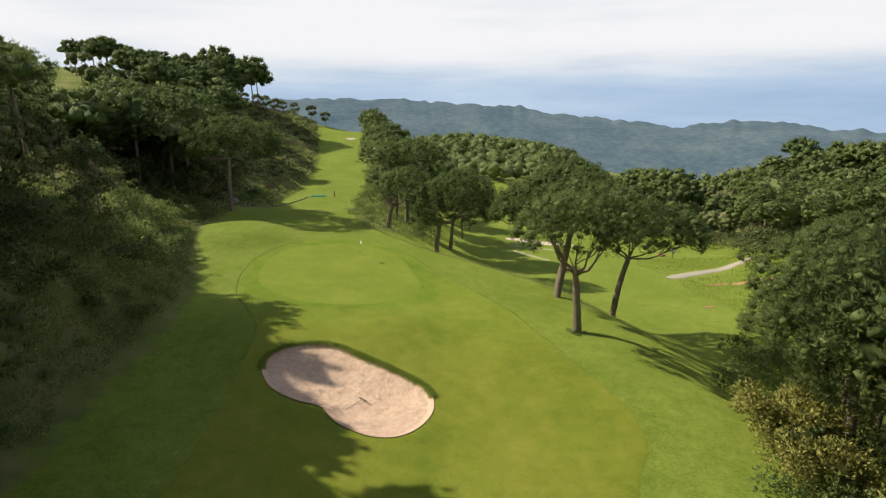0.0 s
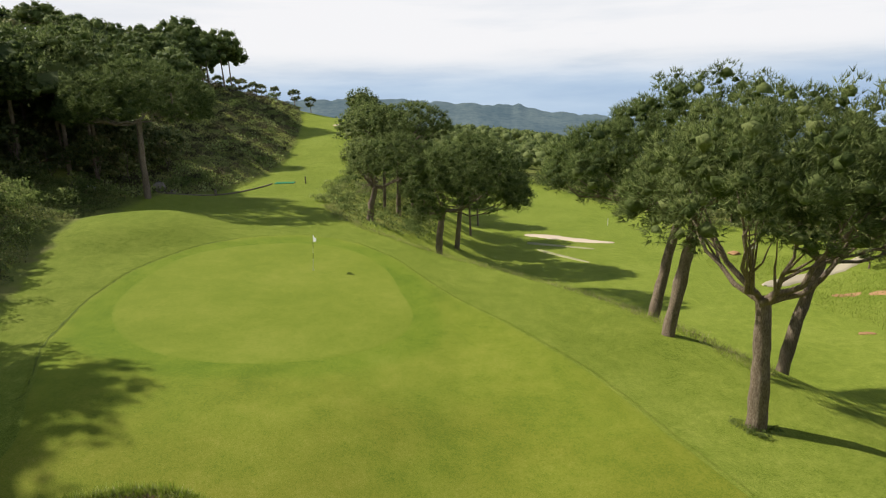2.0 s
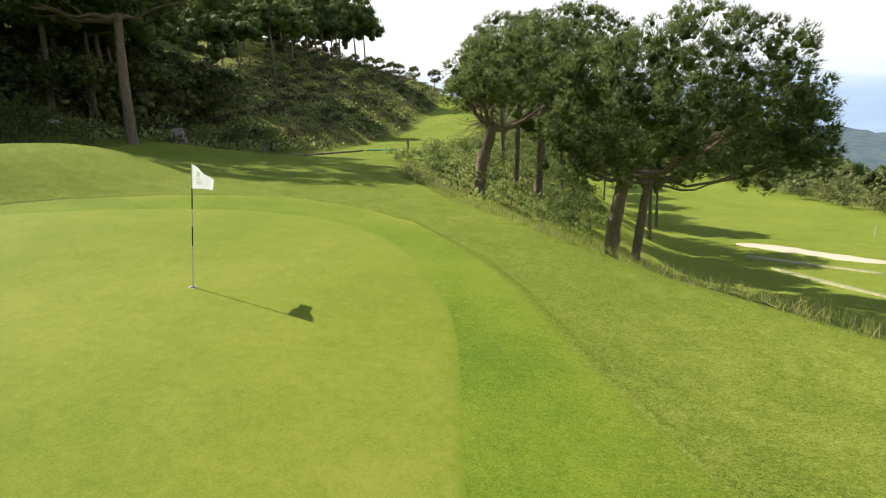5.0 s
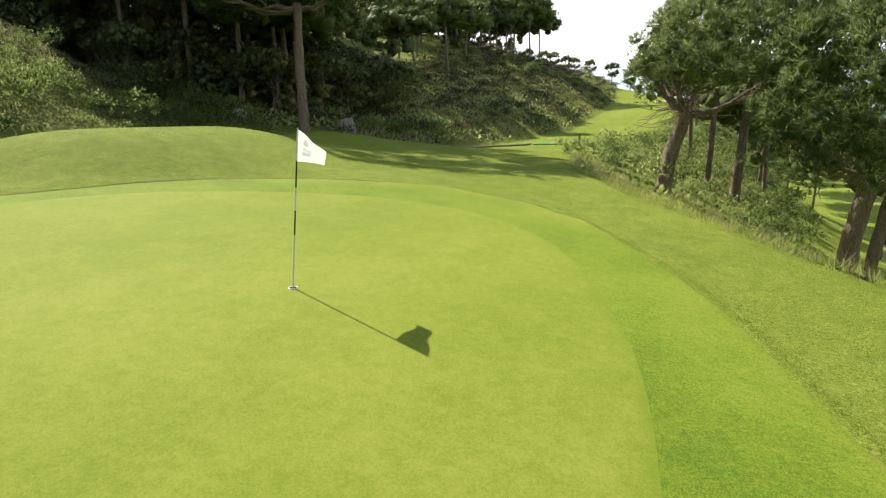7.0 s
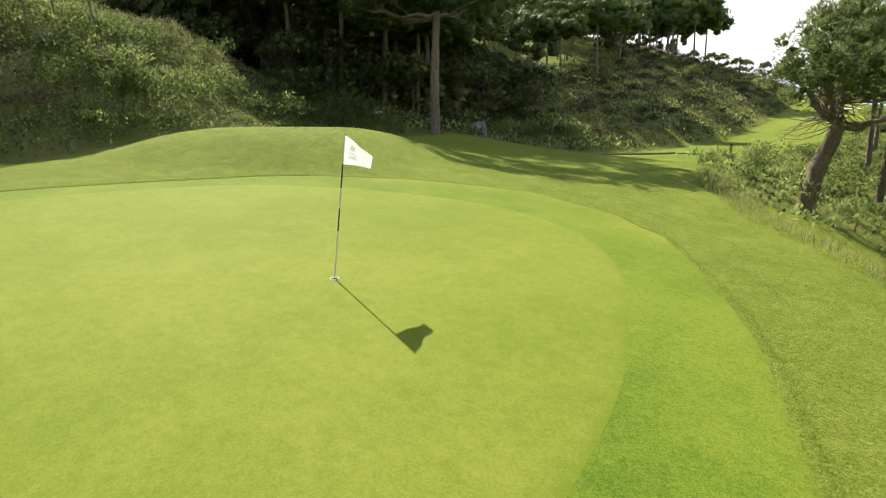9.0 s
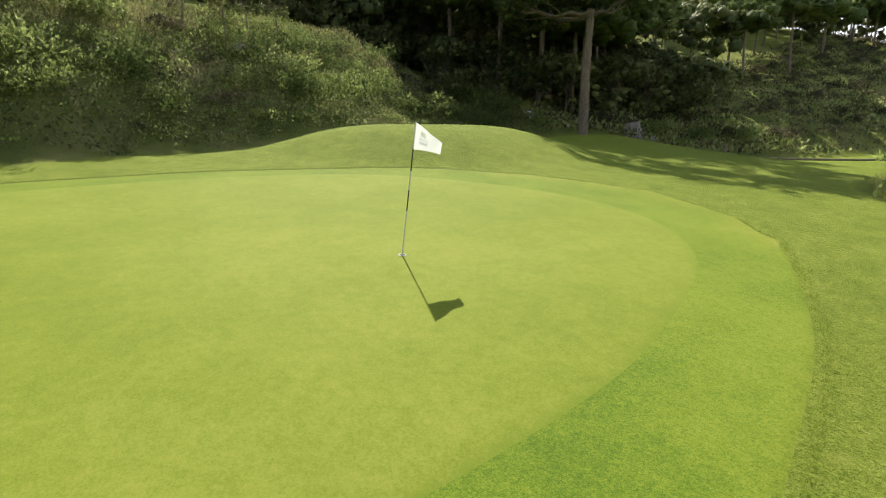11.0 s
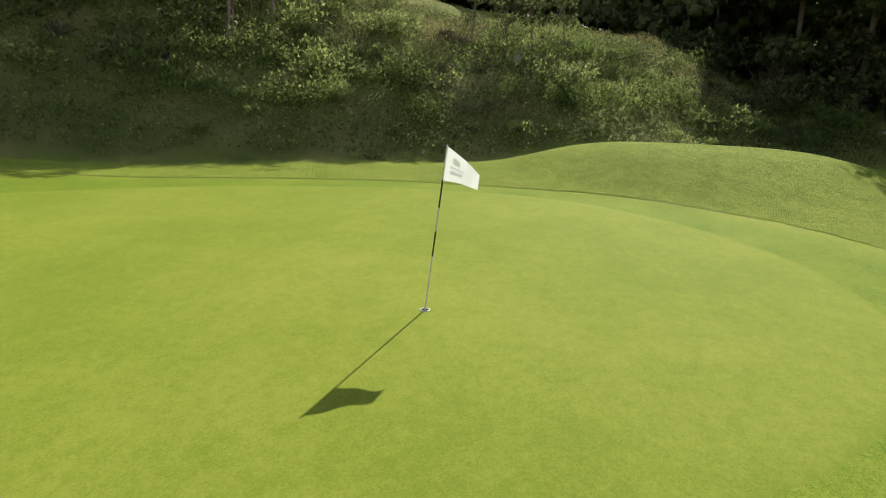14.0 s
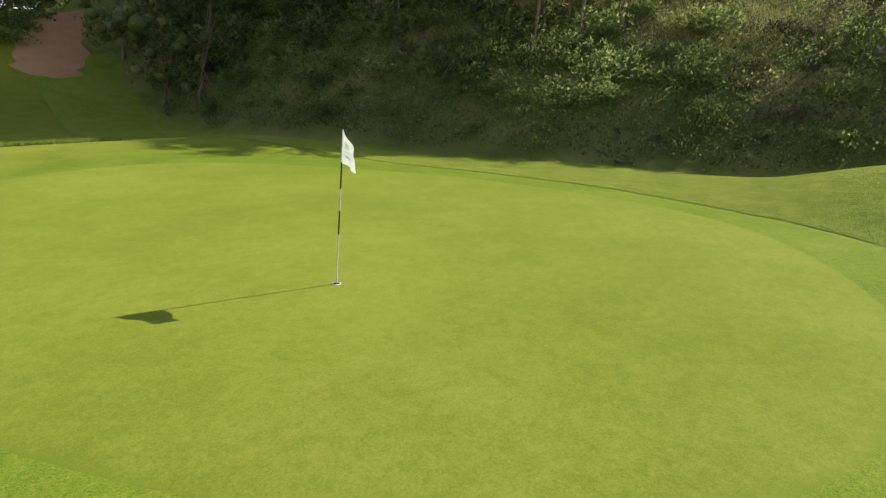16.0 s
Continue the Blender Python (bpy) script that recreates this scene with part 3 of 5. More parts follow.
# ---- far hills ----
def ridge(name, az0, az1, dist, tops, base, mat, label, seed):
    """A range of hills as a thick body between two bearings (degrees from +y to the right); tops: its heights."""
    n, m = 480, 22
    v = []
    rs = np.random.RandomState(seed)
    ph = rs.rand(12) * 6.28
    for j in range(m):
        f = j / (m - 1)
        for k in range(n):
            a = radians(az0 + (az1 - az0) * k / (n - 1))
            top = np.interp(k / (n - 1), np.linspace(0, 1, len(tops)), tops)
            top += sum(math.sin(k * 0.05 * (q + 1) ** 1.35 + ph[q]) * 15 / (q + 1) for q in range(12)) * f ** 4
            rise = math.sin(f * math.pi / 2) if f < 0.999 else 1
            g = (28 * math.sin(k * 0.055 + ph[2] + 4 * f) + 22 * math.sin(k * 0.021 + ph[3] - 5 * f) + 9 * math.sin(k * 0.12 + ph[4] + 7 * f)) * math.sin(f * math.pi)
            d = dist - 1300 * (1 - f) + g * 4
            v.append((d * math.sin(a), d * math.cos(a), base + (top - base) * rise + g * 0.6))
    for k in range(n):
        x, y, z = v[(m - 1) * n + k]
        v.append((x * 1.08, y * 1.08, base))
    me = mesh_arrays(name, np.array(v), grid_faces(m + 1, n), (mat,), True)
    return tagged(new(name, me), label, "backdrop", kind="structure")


M_FAR = material("far_hills_with_haze", [(0.3, (0.02, 0.035, 0.035)), (0.7, (0.10, 0.12, 0.10))], [(0.004, 0.8), (0.03, 0.8)], 1.0, coord="Object", spec=0.0)
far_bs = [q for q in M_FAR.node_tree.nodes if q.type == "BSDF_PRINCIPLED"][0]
# bluish glow added to the hills in place of haze in the air
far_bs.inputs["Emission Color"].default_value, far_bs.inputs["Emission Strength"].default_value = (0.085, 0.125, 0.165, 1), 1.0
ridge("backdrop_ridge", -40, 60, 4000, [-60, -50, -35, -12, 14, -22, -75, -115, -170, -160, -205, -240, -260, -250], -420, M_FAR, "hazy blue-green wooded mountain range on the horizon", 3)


# ---- plants ----
def blades(P, N, length, width, n, spread, rs, leaf=False):
    """n pointed blades (or rhombic leaves) from each point P, spread about its direction N."""
    k = len(P)
    P, N = np.repeat(P, n, 0), np.repeat(N, n, 0)
    d = unit(N + spread * rs.randn(k * n, 3))
    s = unit(np.cross(d, rs.randn(k * n, 3)))
    L = (length * (0.65 + 0.7 * rs.rand(k * n)))[:, None]
    W = width * (0.7 + 0.6 * rs.rand(k * n))[:, None]
    if leaf:
        v = np.stack([P, P + d * L * 0.5 + s * W, P + d * L, P + d * L * 0.5 - s * W], 1).reshape(-1, 3)
        return v, np.arange(len(v)).reshape(-1, 4)
    v = np.stack([P - s * W * 0.5, P + s * W * 0.5, P + d * L], 1).reshape(-1, 3)
    return v, np.arange(len(v)).reshape(-1, 3)


def foliage(name, v, f, N, mat):
    """A mesh of leaves that face outwards and are shaded softly, by the directions N (one for each leaf)."""
    a, b, c = (v[f[:, k]] for k in (0, 1, 2))
    flip = np.einsum("ij,ij->i", np.cross(b - a, c - a), N) < 0
    f = np.where(flip[:, None], f[:, ::-1], f)
    me = mesh_arrays(name, v, f, (mat,), True)
    me.normals_split_custom_set_from_vertices(np.repeat(unit(N), f.shape[1], 0).tolist())
    return me


def tube(points, radii, sides=8):
    """A tapered limb along a line of points."""
    P, v = np.asarray(points, float), []
    for j, p in enumerate(P):
        t = unit(P[min(j + 1, len(P) - 1)] - P[max(j - 1, 0)])
        a = unit(np.cross(t, (0.31, 0.95, 0.05)))
        b = np.cross(t, a)
        for q in range(sides):
            w = 2 * math.pi * q / sides
            v.append(p + radii[j] * (a * math.cos(w) + b * math.sin(w)))
    f = [(j * sides + q, j * sides + (q + 1) % sides, (j + 1) * sides + (q + 1) % sides, (j + 1) * sides + q) for j in range(len(P) - 1) for q in range(sides)]
    return np.array(v), np.array(f)


def join(pieces):
    vs, fs, o = [], [], 0
    for v, f in pieces:
        vs.append(v)
        fs.append(np.asarray(f) + o)
        o += len(v)
    return np.concatenate(vs), np.concatenate(fs)


def bent(a, b, sag, n, rs, wob=0.05):
    a, b = np.array(a, float), np.array(b, float)
    t = np.linspace(0, 1, n)[:, None]
    L = np.linalg.norm(b - a)
    p = a + (b - a) * t + np.array([0, 0, -sag * L]) * (4 * t * (1 - t))
    p[1:-1] += rs.randn(n - 2, 3) * wob * L * 0.4
    return p


def ball(sub):
    """Points and faces of a unit sphere of triangles."""
    bm = bmesh.new()
    bmesh.ops.create_icosphere(bm, subdivisions=sub, radius=1.0)
    v = np.array([q.co[:] for q in bm.verts])
    f = np.array([[q.index for q in p.verts] for p in bm.faces])
    bm.free()
    return v, f


BALL = {1: ball(1), 2: ball(2), 3: ball(3)}


def puffs(cen, rad, squash, sub, rs, rough=0.16):
    """Dense lumpy hearts of foliage, one for each centre: points, faces, soft normals."""
    bv, bf = BALL[sub]
    k = len(cen)
    r = rad[:, None] * (1 + rough * rs.randn(k, len(bv)))
    v = (cen[:, None] + bv[None] * r[..., None] * np.array([1, 1, squash])).reshape(-1, 3)
    f = (bf[None] + (np.arange(k) * len(bv))[:, None, None]).reshape(-1, 3)
    return v, f, unit(np.tile(bv, (k, 1)) * np.array([1, 1, 1.3]))


def leafy_mesh(name, pieces, mat):
    """One mesh of triangles from (points, faces, normals) pieces, shaded softly by those normals."""
    v, f = join([(p[0], p[1]) for p in pieces])
    N = unit(np.concatenate([p[2] for p in pieces]))
    x, y, z = (v[f[:, k]] for k in (0, 1, 2))
    flip = np.einsum("ij,ij->i", np.cross(y - x, z - x), N[f].sum(1)) < 0
    f = np.where(flip[:, None], f[:, ::-1], f)
    me = mesh_arrays(name, v, f, (mat,), True)
    me.normals_split_custom_set_from_vertices(N.tolist())
    return me


def tree(h, crown_r, crown_h, lean=(0, 0), fork=0.5, seed=1, clumps=60, tufts=40, size=0.3, n=12, width=0.04, trunk_r=0.22, limbs=8, puff=0.2, sides=8, heart_size=0.6):
    """A round-crowned broadleaf tree standing at the origin as an Empty with trunk and crown."""
    rs = np.random.RandomState(seed)
    cc = np.array([lean[0], lean[1], h - crown_h])
    forkp = np.array([lean[0] * fork, lean[1] * fork, (h - crown_h * 0.6) * fork])
    tv, tf = tube(np.vstack([[0, 0, -0.4], bent((0, 0, 0), forkp, 0, 7, rs, 0.006)]), np.concatenate([[trunk_r * 1.8, trunk_r * 1.35], trunk_r * np.linspace(1.15, 0.82, 6) * (1 + 0.04 * rs.randn(6))]), sides)
    pieces = [(tv + 0.07 * trunk_r * rs.randn(*tv.shape), tf)]
    cen, rad = [], []
    for j in range(clumps):
        u, a = math.sqrt((j + rs.rand()) / clumps) * 0.94, j * 2.39996 + 0.4 * rs.randn()
        z = crown_h * (0.5 + 0.44 * math.sqrt(max(0.0, 1 - u * u)) * (1 if rs.rand() < 0.65 else -1) * rs.rand() ** 0.25)
        cen.append(cc + np.array([crown_r * u * math.cos(a), crown_r * u * math.sin(a), z]))
        rad.append(1.2 * crown_r * puff * (0.75 + 0.6 * rs.rand()))
    cen, rad = np.array(cen), np.array(rad)
    for j in rs.permutation(clumps)[:limbs]:
        line = bent(forkp, forkp + (cen[j] - forkp) * 0.95, 0.08 + 0.06 * rs.rand(), 7, rs)
        r0 = trunk_r * (0.36 + 0.24 * rs.rand())
        pieces.append(tube(line, np.linspace(r0, r0 * 0.25, 7), 6))
        for k in np.argsort(np.linalg.norm(cen - line[5], axis=1))[1:4]:
            pieces.append(tube(bent(line[3], cen[k], 0.04, 4, rs), np.linspace(r0 * 0.45, r0 * 0.1, 4), 5))
    tv, tf = join(pieces)
    d = unit(rs.randn(clumps, tufts, 3))
    P = (cen[:, None] + d * rad[:, None, None] * (0.5 + 0.55 * rs.rand(clumps, tufts, 1)) * np.array([1, 1, 0.85])).reshape(-1, 3)
    d = d.reshape(-1, 3)
    cv, cf = blades(P, unit(d + np.array([0, 0, 0.1])), size, width, n, 0.7, rs)
    out = 0.4 * unit(P - (cc + np.array([0, 0, crown_h * 0.15])))
    soft = np.repeat(unit(d + out + np.array([0, 0, 0.15])), n * 3, 0) + np.repeat(0.5 * rs.randn(len(P) * n, 3), 3, 0)
    heart = puffs(cen, rad * heart_size, 0.85, 1, rs, 0.22)
    root = new("oak_tree")
    tr = new("trunk", mesh_arrays("trunk", tv, tf, (M_BARK,), True))
    cw = new("crown", leafy_mesh("crown", [heart, (cv, cf, soft)], M_LEAF))
    tr.parent = cw.parent = root
    return root


def plant(root, x, y, turn=0, s=1.0, sz=1.0, sink=0.1):
    root.matrix_basis = Matrix.Translation((x, y, float(height(x, y)) - sink)) @ Matrix.Rotation(radians(turn), 4, "Z") @ Matrix.Diagonal((s, s, s * sz, 1))
    return root


def place(src, x, y, turn=0, s=1.0, sz=1.0, sink=0.1):
    c = copy_thing(src, Matrix())
    c.scale = (1, 1, 1)
    return plant(c, x, y, turn, s, sz, sink)


def dome_points(lobes, clump, dens, under, rs):
    """Spots for clumps of needles over a crown of flattened domes: places and outward directions."""
    P, O = [], []
    for j, (x, y, z, rx, ry, rz) in enumerate(lobes):
        k = int(dens * 3.3 * (rx * ry + rx * rz + ry * rz) / 3 / clump ** 2)
        i = np.arange(k) + 0.5
        w, a = 1 - 1.5 * i / k, i * 2.39996 + 0.3 * rs.randn(k)
        c = np.sqrt(1 - w * w)
        d = np.stack([c * np.cos(a), c * np.sin(a), w], -1)
        lump = (0.93 + 0.05 * np.sin(3 * a + 5 * w + j) + 0.04 * rs.randn(k)) * np.where(np.arange(k) % 3 == 2, 0.70, 1.0)
        q = d * np.array([rx, ry, rz]) * lump[:, None]
        q[:, 2] = np.where(d[:, 2] < 0, q[:, 2] * under + 0.25 * rz * rs.rand(k), q[:, 2])
        q += np.array([x, y, z])
        keep = np.ones(k, bool)
        for o in lobes[:j] + lobes[j + 1:]:
            e = (q - np.array(o[:3])) / np.array(o[3:])
            e[:, 2] = np.where(e[:, 2] < 0, e[:, 2] * 1.8, e[:, 2])
            keep &= np.linalg.norm(e, axis=1) > 0.78
        P.append(q[keep])
        O.append(unit(d / np.array([rx, ry, rz]))[keep])
    return np.concatenate(P), np.concatenate(O)


def stone_pine(trunk, r0, lobes, seed, clump=0.55, tufts=30, n=7, size=0.2, width=0.02, sides=12, dens=1.0, limbs=7, heart=0.38, twigs=0, under=0.8):
    """An umbrella pine at the origin: a trunk line, limbs, and a crown of flattened domes (x, y, z, rx, ry, rz) set with clumps of needles."""
    rs = np.random.RandomState(seed)
    line = np.array([(0, 0, -0.5), (0, 0, 0)] + list(trunk), float)
    t = np.linspace(0, len(line) - 1, 16 if sides > 8 else 8)
    line = np.stack([np.interp(t, np.arange(len(line)), line[:, k]) for k in range(3)], -1)
    line[2:-1] = (line[1:-2] + 2 * line[2:-1] + line[3:]) / 4
    rad = r0 * np.interp(np.linspace(0, 1, len(line)), [0, 0.12, 0.2, 1], [1.7, 1.35, 1.08, 0.72]) * (1 + 0.04 * rs.randn(len(line)))
    tv, tf = tube(line, rad, sides)
    pieces = [(tv + 0.06 * r0 * rs.randn(*tv.shape), tf)]
    fork = line[-1]
    cen, out = dome_points(lobes, clump, dens, under, rs)
    cr = clump * (0.65 + 0.85 * rs.rand(len(cen)) ** 1.5)
    low = np.where(out[:, 2] < 0.45)[0]
    for j in low[rs.permutation(len(low))[:limbs]]:
        tip = fork + (cen[j] - fork) * 0.96
        way = bent(fork - (0, 0, 0.25 * rs.rand()), tip, 0.06 + 0.08 * rs.rand(), 8, rs)
        rr = r0 * (0.24 + 0.22 * rs.rand())
        pieces.append(tube(way, np.linspace(rr, rr * 0.22, 8), 7))
        for k in np.argsort(np.linalg.norm(cen - way[6], axis=1))[1:5]:
            pieces.append(tube(bent(way[3 + k % 3], cen[k], 0.03, 5, rs), np.linspace(rr * 0.42, rr * 0.08, 5), 5))
    for j in range(twigs):
        a, h = rs.rand() * 6.28, fork + (0, 0, 0.9 * rs.rand())
        tip = h + np.array([math.cos(a), math.sin(a), 0.35 * rs.randn() - 0.15]) * (0.7 + 1.5 * rs.rand())
        pieces.append(tube(bent(h, tip, 0.12 * rs.randn(), 5, rs, 0.12), np.linspace(0.022, 0.006, 5), 4))
    tv, tf = join(pieces)
    e = unit(0.9 * unit(rs.randn(len(cen), tufts, 3)) + 0.55 * out[:, None])
    P = (cen[:, None] + e * cr[:, None, None] * (0.5 + 0.5 * rs.rand(len(cen), tufts, 1)) * np.array([1, 1, 0.85])).reshape(-1, 3)
    o = np.repeat(out, tufts, 0)
    e = e.reshape(-1, 3)
    cv, cf = blades(P, unit(0.7 * e + 0.3 * o + np.array([0, 0, 0.5])), size, width, n, 0.5, rs)
    soft = np.repeat(unit(e + 0.4 * o + np.array([0, 0, 0.12])), 3 * n, 0) + np.repeat(0.45 * rs.randn(len(P) * n, 3), 3, 0)
    hv, hf, hn = puffs(cen, cr * heart, 0.85, 1, rs, 0.26)
    bv, bf = BALL[2]
    inner = []
    for x, y, z, rx, ry, rz in lobes if sides < 9 else []:
        q = bv * np.array([rx, ry, rz]) * (0.64 + 0.09 * rs.randn(len(bv), 1))
        q[:, 2] = np.where(q[:, 2] < 0, q[:, 2] * 0.35, q[:, 2])
        inner.append((q + np.array([x, y, z]), bf, unit(bv + 0.6 * rs.randn(len(bv), 3))))
    root = new("pine_tree")
    tr = new("trunk", mesh_arrays("trunk", tv, tf, (M_BARK,), True))
    cw = new("crown", leafy_mesh("crown", [(hv, hf, hn), (cv, cf, soft)] + inner, M_NEEDLE))
    tr.parent = cw.parent = root
    return root


PINE = "umbrella pine with a bare trunk and a broad dark green crown"
FINE = dict(dens=1.22, clump=0.46, tufts=26, n=5, size=0.21, width=0.03, sides=14)
MID = dict(dens=1.22, clump=0.5, tufts=28, n=5, size=0.25, width=0.036, sides=14)
hero = [
    (9.0, 42.4, 0.3, [(-0.2, -0.1, 2.6), (-0.4, -0.1, 4.6)], [(-1.6, -0.6, 7.6, 3.3, 3.0, 2.7), (1.9, -0.6, 7.9, 3.1, 3.0, 2.7), (0.3, 1.6, 7.8, 3.2, 2.6, 3.0)], dict(limbs=7, seed=11, **FINE)),
    (9.0, 49.9, 0.29, [(0.5, 0.1, 3.2), (1.0, 0.2, 6.2)], [(0.8, 0.6, 7.0, 4.6, 4.2, 4.5), (-3.0, -0.6, 7.5, 2.8, 2.8, 2.0)], dict(limbs=9, seed=12, under=0.5, **FINE)),
    (9.8, 53.8, 0.28, [(0.5, 0.1, 3.0), (1.1, 0.3, 5.6)], [(0.6, 0.5, 7.4, 5.0, 4.6, 3.6), (-3.2, 1.8, 7.9, 2.4, 2.8, 1.8)], dict(limbs=10, seed=13, under=0.5, **FINE)),
    (13.2, 48.0, 0.26, [(0.35, 0, 2.6), (1.0, 0, 5.2)], [(1.4, -0.6, 7.3, 3.3, 3.2, 2.5), (4.0, -0.4, 6.8, 2.6, 2.8, 2.3)], dict(limbs=7, seed=14, **FINE)),
    (21.5, 31.5, 0.3, [(-0.2, 0, 3.0), (-0.5, 0.2, 6.5)], [(-0.8, 0.2, 9.2, 4.9, 4.8, 4.4), (-3.4, -1.2, 7.6, 2.9, 2.8, 2.6), (-1.8, 2.8, 6.6, 3.2, 2.8, 2.6), (-1.5, -1.5, 5.4, 2.6, 2.6, 2.0)], dict(limbs=7, seed=24, **FINE)),
    (-1.5, 77.6, 0.34, [(0.1, 0, 2.2), (0.5, 0.2, 4.4)], [(3.2, 0.4, 6.6, 4.8, 4.6, 4.5), (0.0, -0.6, 6.2, 3.4, 3.4, 3.6), (6.0, -0.4, 5.4, 2.4, 2.8, 2.6), (-0.6, -2.0, 4.6, 1.4, 1.4, 1.5)], dict(limbs=7, seed=15, under=0.8, **MID)),
    (0.5, 90.0, 0.32, [(0.2, 0.1, 2.4), (0.5, 0.2, 5.2)], [(1.5, 0, 7.6, 5.4, 5.0, 4.6), (5.0, -1.0, 6.4, 3.2, 3.2, 3.0)], dict(limbs=9, seed=16, **MID)),
    (-8.1, 79.4, 0.33, [(0.25, 0.1, 1.7), (0.75, 0.2, 3.4)], [(2.6, 0.8, 5.2, 3.5, 3.4, 3.0), (0.2, 0.6, 5.2, 2.0, 2.2, 2.2)], dict(limbs=7, seed=17, twigs=60, under=0.75, **MID)),
    (-6.4, 93.5, 0.3, [(0.2, 0, 4.0), (0.4, 0, 8.0)], [(1.8, 0, 10.2, 4.6, 4.4, 3.0), (-2.4, -0.6, 10.8, 2.4, 2.4, 1.9)], dict(limbs=7, seed=19, **MID)),
    (-29.0, 79.5, 0.3, [(0.05, 0, 4.0), (0.2, 0.1, 7.4)], [(0.6, 0, 8.6, 6.3, 5.6, 3.8), (-3.4, -0.6, 7.9, 2.9, 3.0, 2.2), (4.2, -0.6, 8.0, 2.8, 3.0, 2.0)], dict(limbs=7, seed=18, **MID)),
]
for x, y, r0, trunk, lobes, kw in hero:
    plant(tagged(stone_pine(trunk, r0, lobes, **kw), PINE, "tree", "umbrella pines"), x, y)

# shapes for the woods, each built once


def wood_pine(j, seed, **kw):
    """A pine of the woods with two or three domes to its crown."""
    q = np.random.RandomState(seed)
    h, r = 12 + j, 4.6 + 0.4 * j
    lobes = [(0.3 * (-1) ** j, 0.2, h - 3.9, r, r * 0.95, 3.7)]
    for k in range(2):
        a = q.rand() * 6.28
        lobes.append((r * 0.62 * math.cos(a), r * 0.62 * math.sin(a), h - 4.4 - 0.8 * q.rand(), r * 0.55, r * 0.55, 2.3))
    return stone_pine([(0.2 * (-1) ** j, 0.1, h * 0.3), (0.3 * (-1) ** j, 0.2, h - 4.6)], 0.22, lobes, seed, **kw)


pines = [wood_pine(j, 30 + j, clump=0.8, tufts=11, n=4, size=0.36, width=0.11, sides=8, limbs=5) for j in range(3)]
oaks = [tree(h=7.5 + j, crown_r=3.1 + 0.4 * j, crown_h=6.2 + 0.7 * j, fork=0.4, seed=40 + j, clumps=44, tufts=22, size=0.2, n=4, width=0.11, trunk_r=0.14, limbs=3, heart_size=0.42) for j in range(3)]
far_pines = [wood_pine(j, 34 + j, clump=1.12, tufts=7, n=3, size=0.5, width=0.24, sides=6, limbs=2, heart=0.74) for j in range(3)]
far_oaks = [tree(h=7.5 + j, crown_r=3.3 + 0.4 * j, crown_h=6.6 + 0.7 * j, fork=0.4, seed=44 + j, clumps=36, tufts=12, size=0.4, n=3, width=0.3, trunk_r=0.14, limbs=1, sides=6, heart_size=0.82) for j in range(3)]
rs = np.random.RandomState(5)


def scatter(src, spots, label, category, group, smin=0.85, smax=1.15, sink=0.15):
    for j, (x, y) in enumerate(spots):
        o = place(src[j % len(src)], x, y, rs.rand() * 360, smin + (smax - smin) * rs.rand(), 0.9 + 0.2 * rs.rand(), sink)
        tagged(o, label, category, group)


def spread_spots(x0, x1, y0, y1, gap, keep):
    """Irregular spots on a jittered grid where keep(x, y) holds."""
    out = []
    for yy in np.arange(y0, y1, gap):
        for xx in np.arange(x0, x1, gap):
            x, y = xx + gap * 0.75 * (rs.rand() - 0.5), yy + gap * 0.75 * (rs.rand() - 0.5)
            if keep(x, y):
                out.append((x, y))
    return out


# pines: on the hill, along the strip between the fairways, on the skyline
def open_sector(x, y):
    """The grassy gap on the hill."""
    return -0.70 < (x + 0.7) / (y - 4.3) < -0.615 and y > 76


hillside = spread_spots(-92, -32, 86, 170, 7.6, lambda x, y: x < -0.342 * (y - 4) - 3.5 and not open_sector(x, y))
scatter([far_pines[0], far_oaks[2], far_pines[1], far_pines[2]], hillside, "dark green tree of the wooded hill", "tree", "hillside wood", 0.62, 0.8)
skyline = [(-57, 170), (-60, 174), (-57, 180), (-62, 182), (-58, 188), (-65, 176), (-66, 186), (-63, 168)]
scatter(far_pines, skyline, "tall pine with a bare trunk on the hill's crest", "tree", "crest pines", 0.85, 1.0)
shade = spread_spots(-46, -26, 6, 43, 5.0, lambda x, y: -x - 5.0 > 0.78 * (y - 4.3) and foot(y) - x > (3.5 if y < 27 else 10))
shade += [(-41.0, 44.3)]
scatter([far_pines[1], far_pines[2], far_pines[2]], shade, "tall dense pine on the bank above the fairway", "tree", "bank trees", 1.0, 1.14)
bank = spread_spots(-66, -47, -10, 48, 12, lambda x, y: True)
scatter([far_oaks[2], far_pines[0], far_oaks[1], far_pines[1]], bank, "tree on the shaded bank, dark green and dense", "tree", "bank trees", 0.8, 1.0)
overhang = [(-20.5, 22), (-19.5, 17.5), (-20, 12.5)]
scatter([oaks[2], oaks[1]], overhang, "tall dense oak on the bank above the fairway", "tree", "bank trees", 1.1, 1.25, 1.8)
slim = stone_pine([(0.1, 0, 3.5), (0.4, 0.2, 8.4)], 0.15, [(0.5, 0.2, 8.6, 3.4, 3.2, 2.0), (-1.2, 0.8, 8.0, 1.8, 1.8, 1.2)], 52, clump=0.62, tufts=18, n=5, size=0.3, width=0.05, sides=8, limbs=8)
scatter([slim], [(-33.0, 49.0), (-31.8, 32.0), (-30.2, 27.5), (-32.5, 36.5)], "slim pine on the crest of the bank", "tree", "bank trees", 1.0, 1.0)
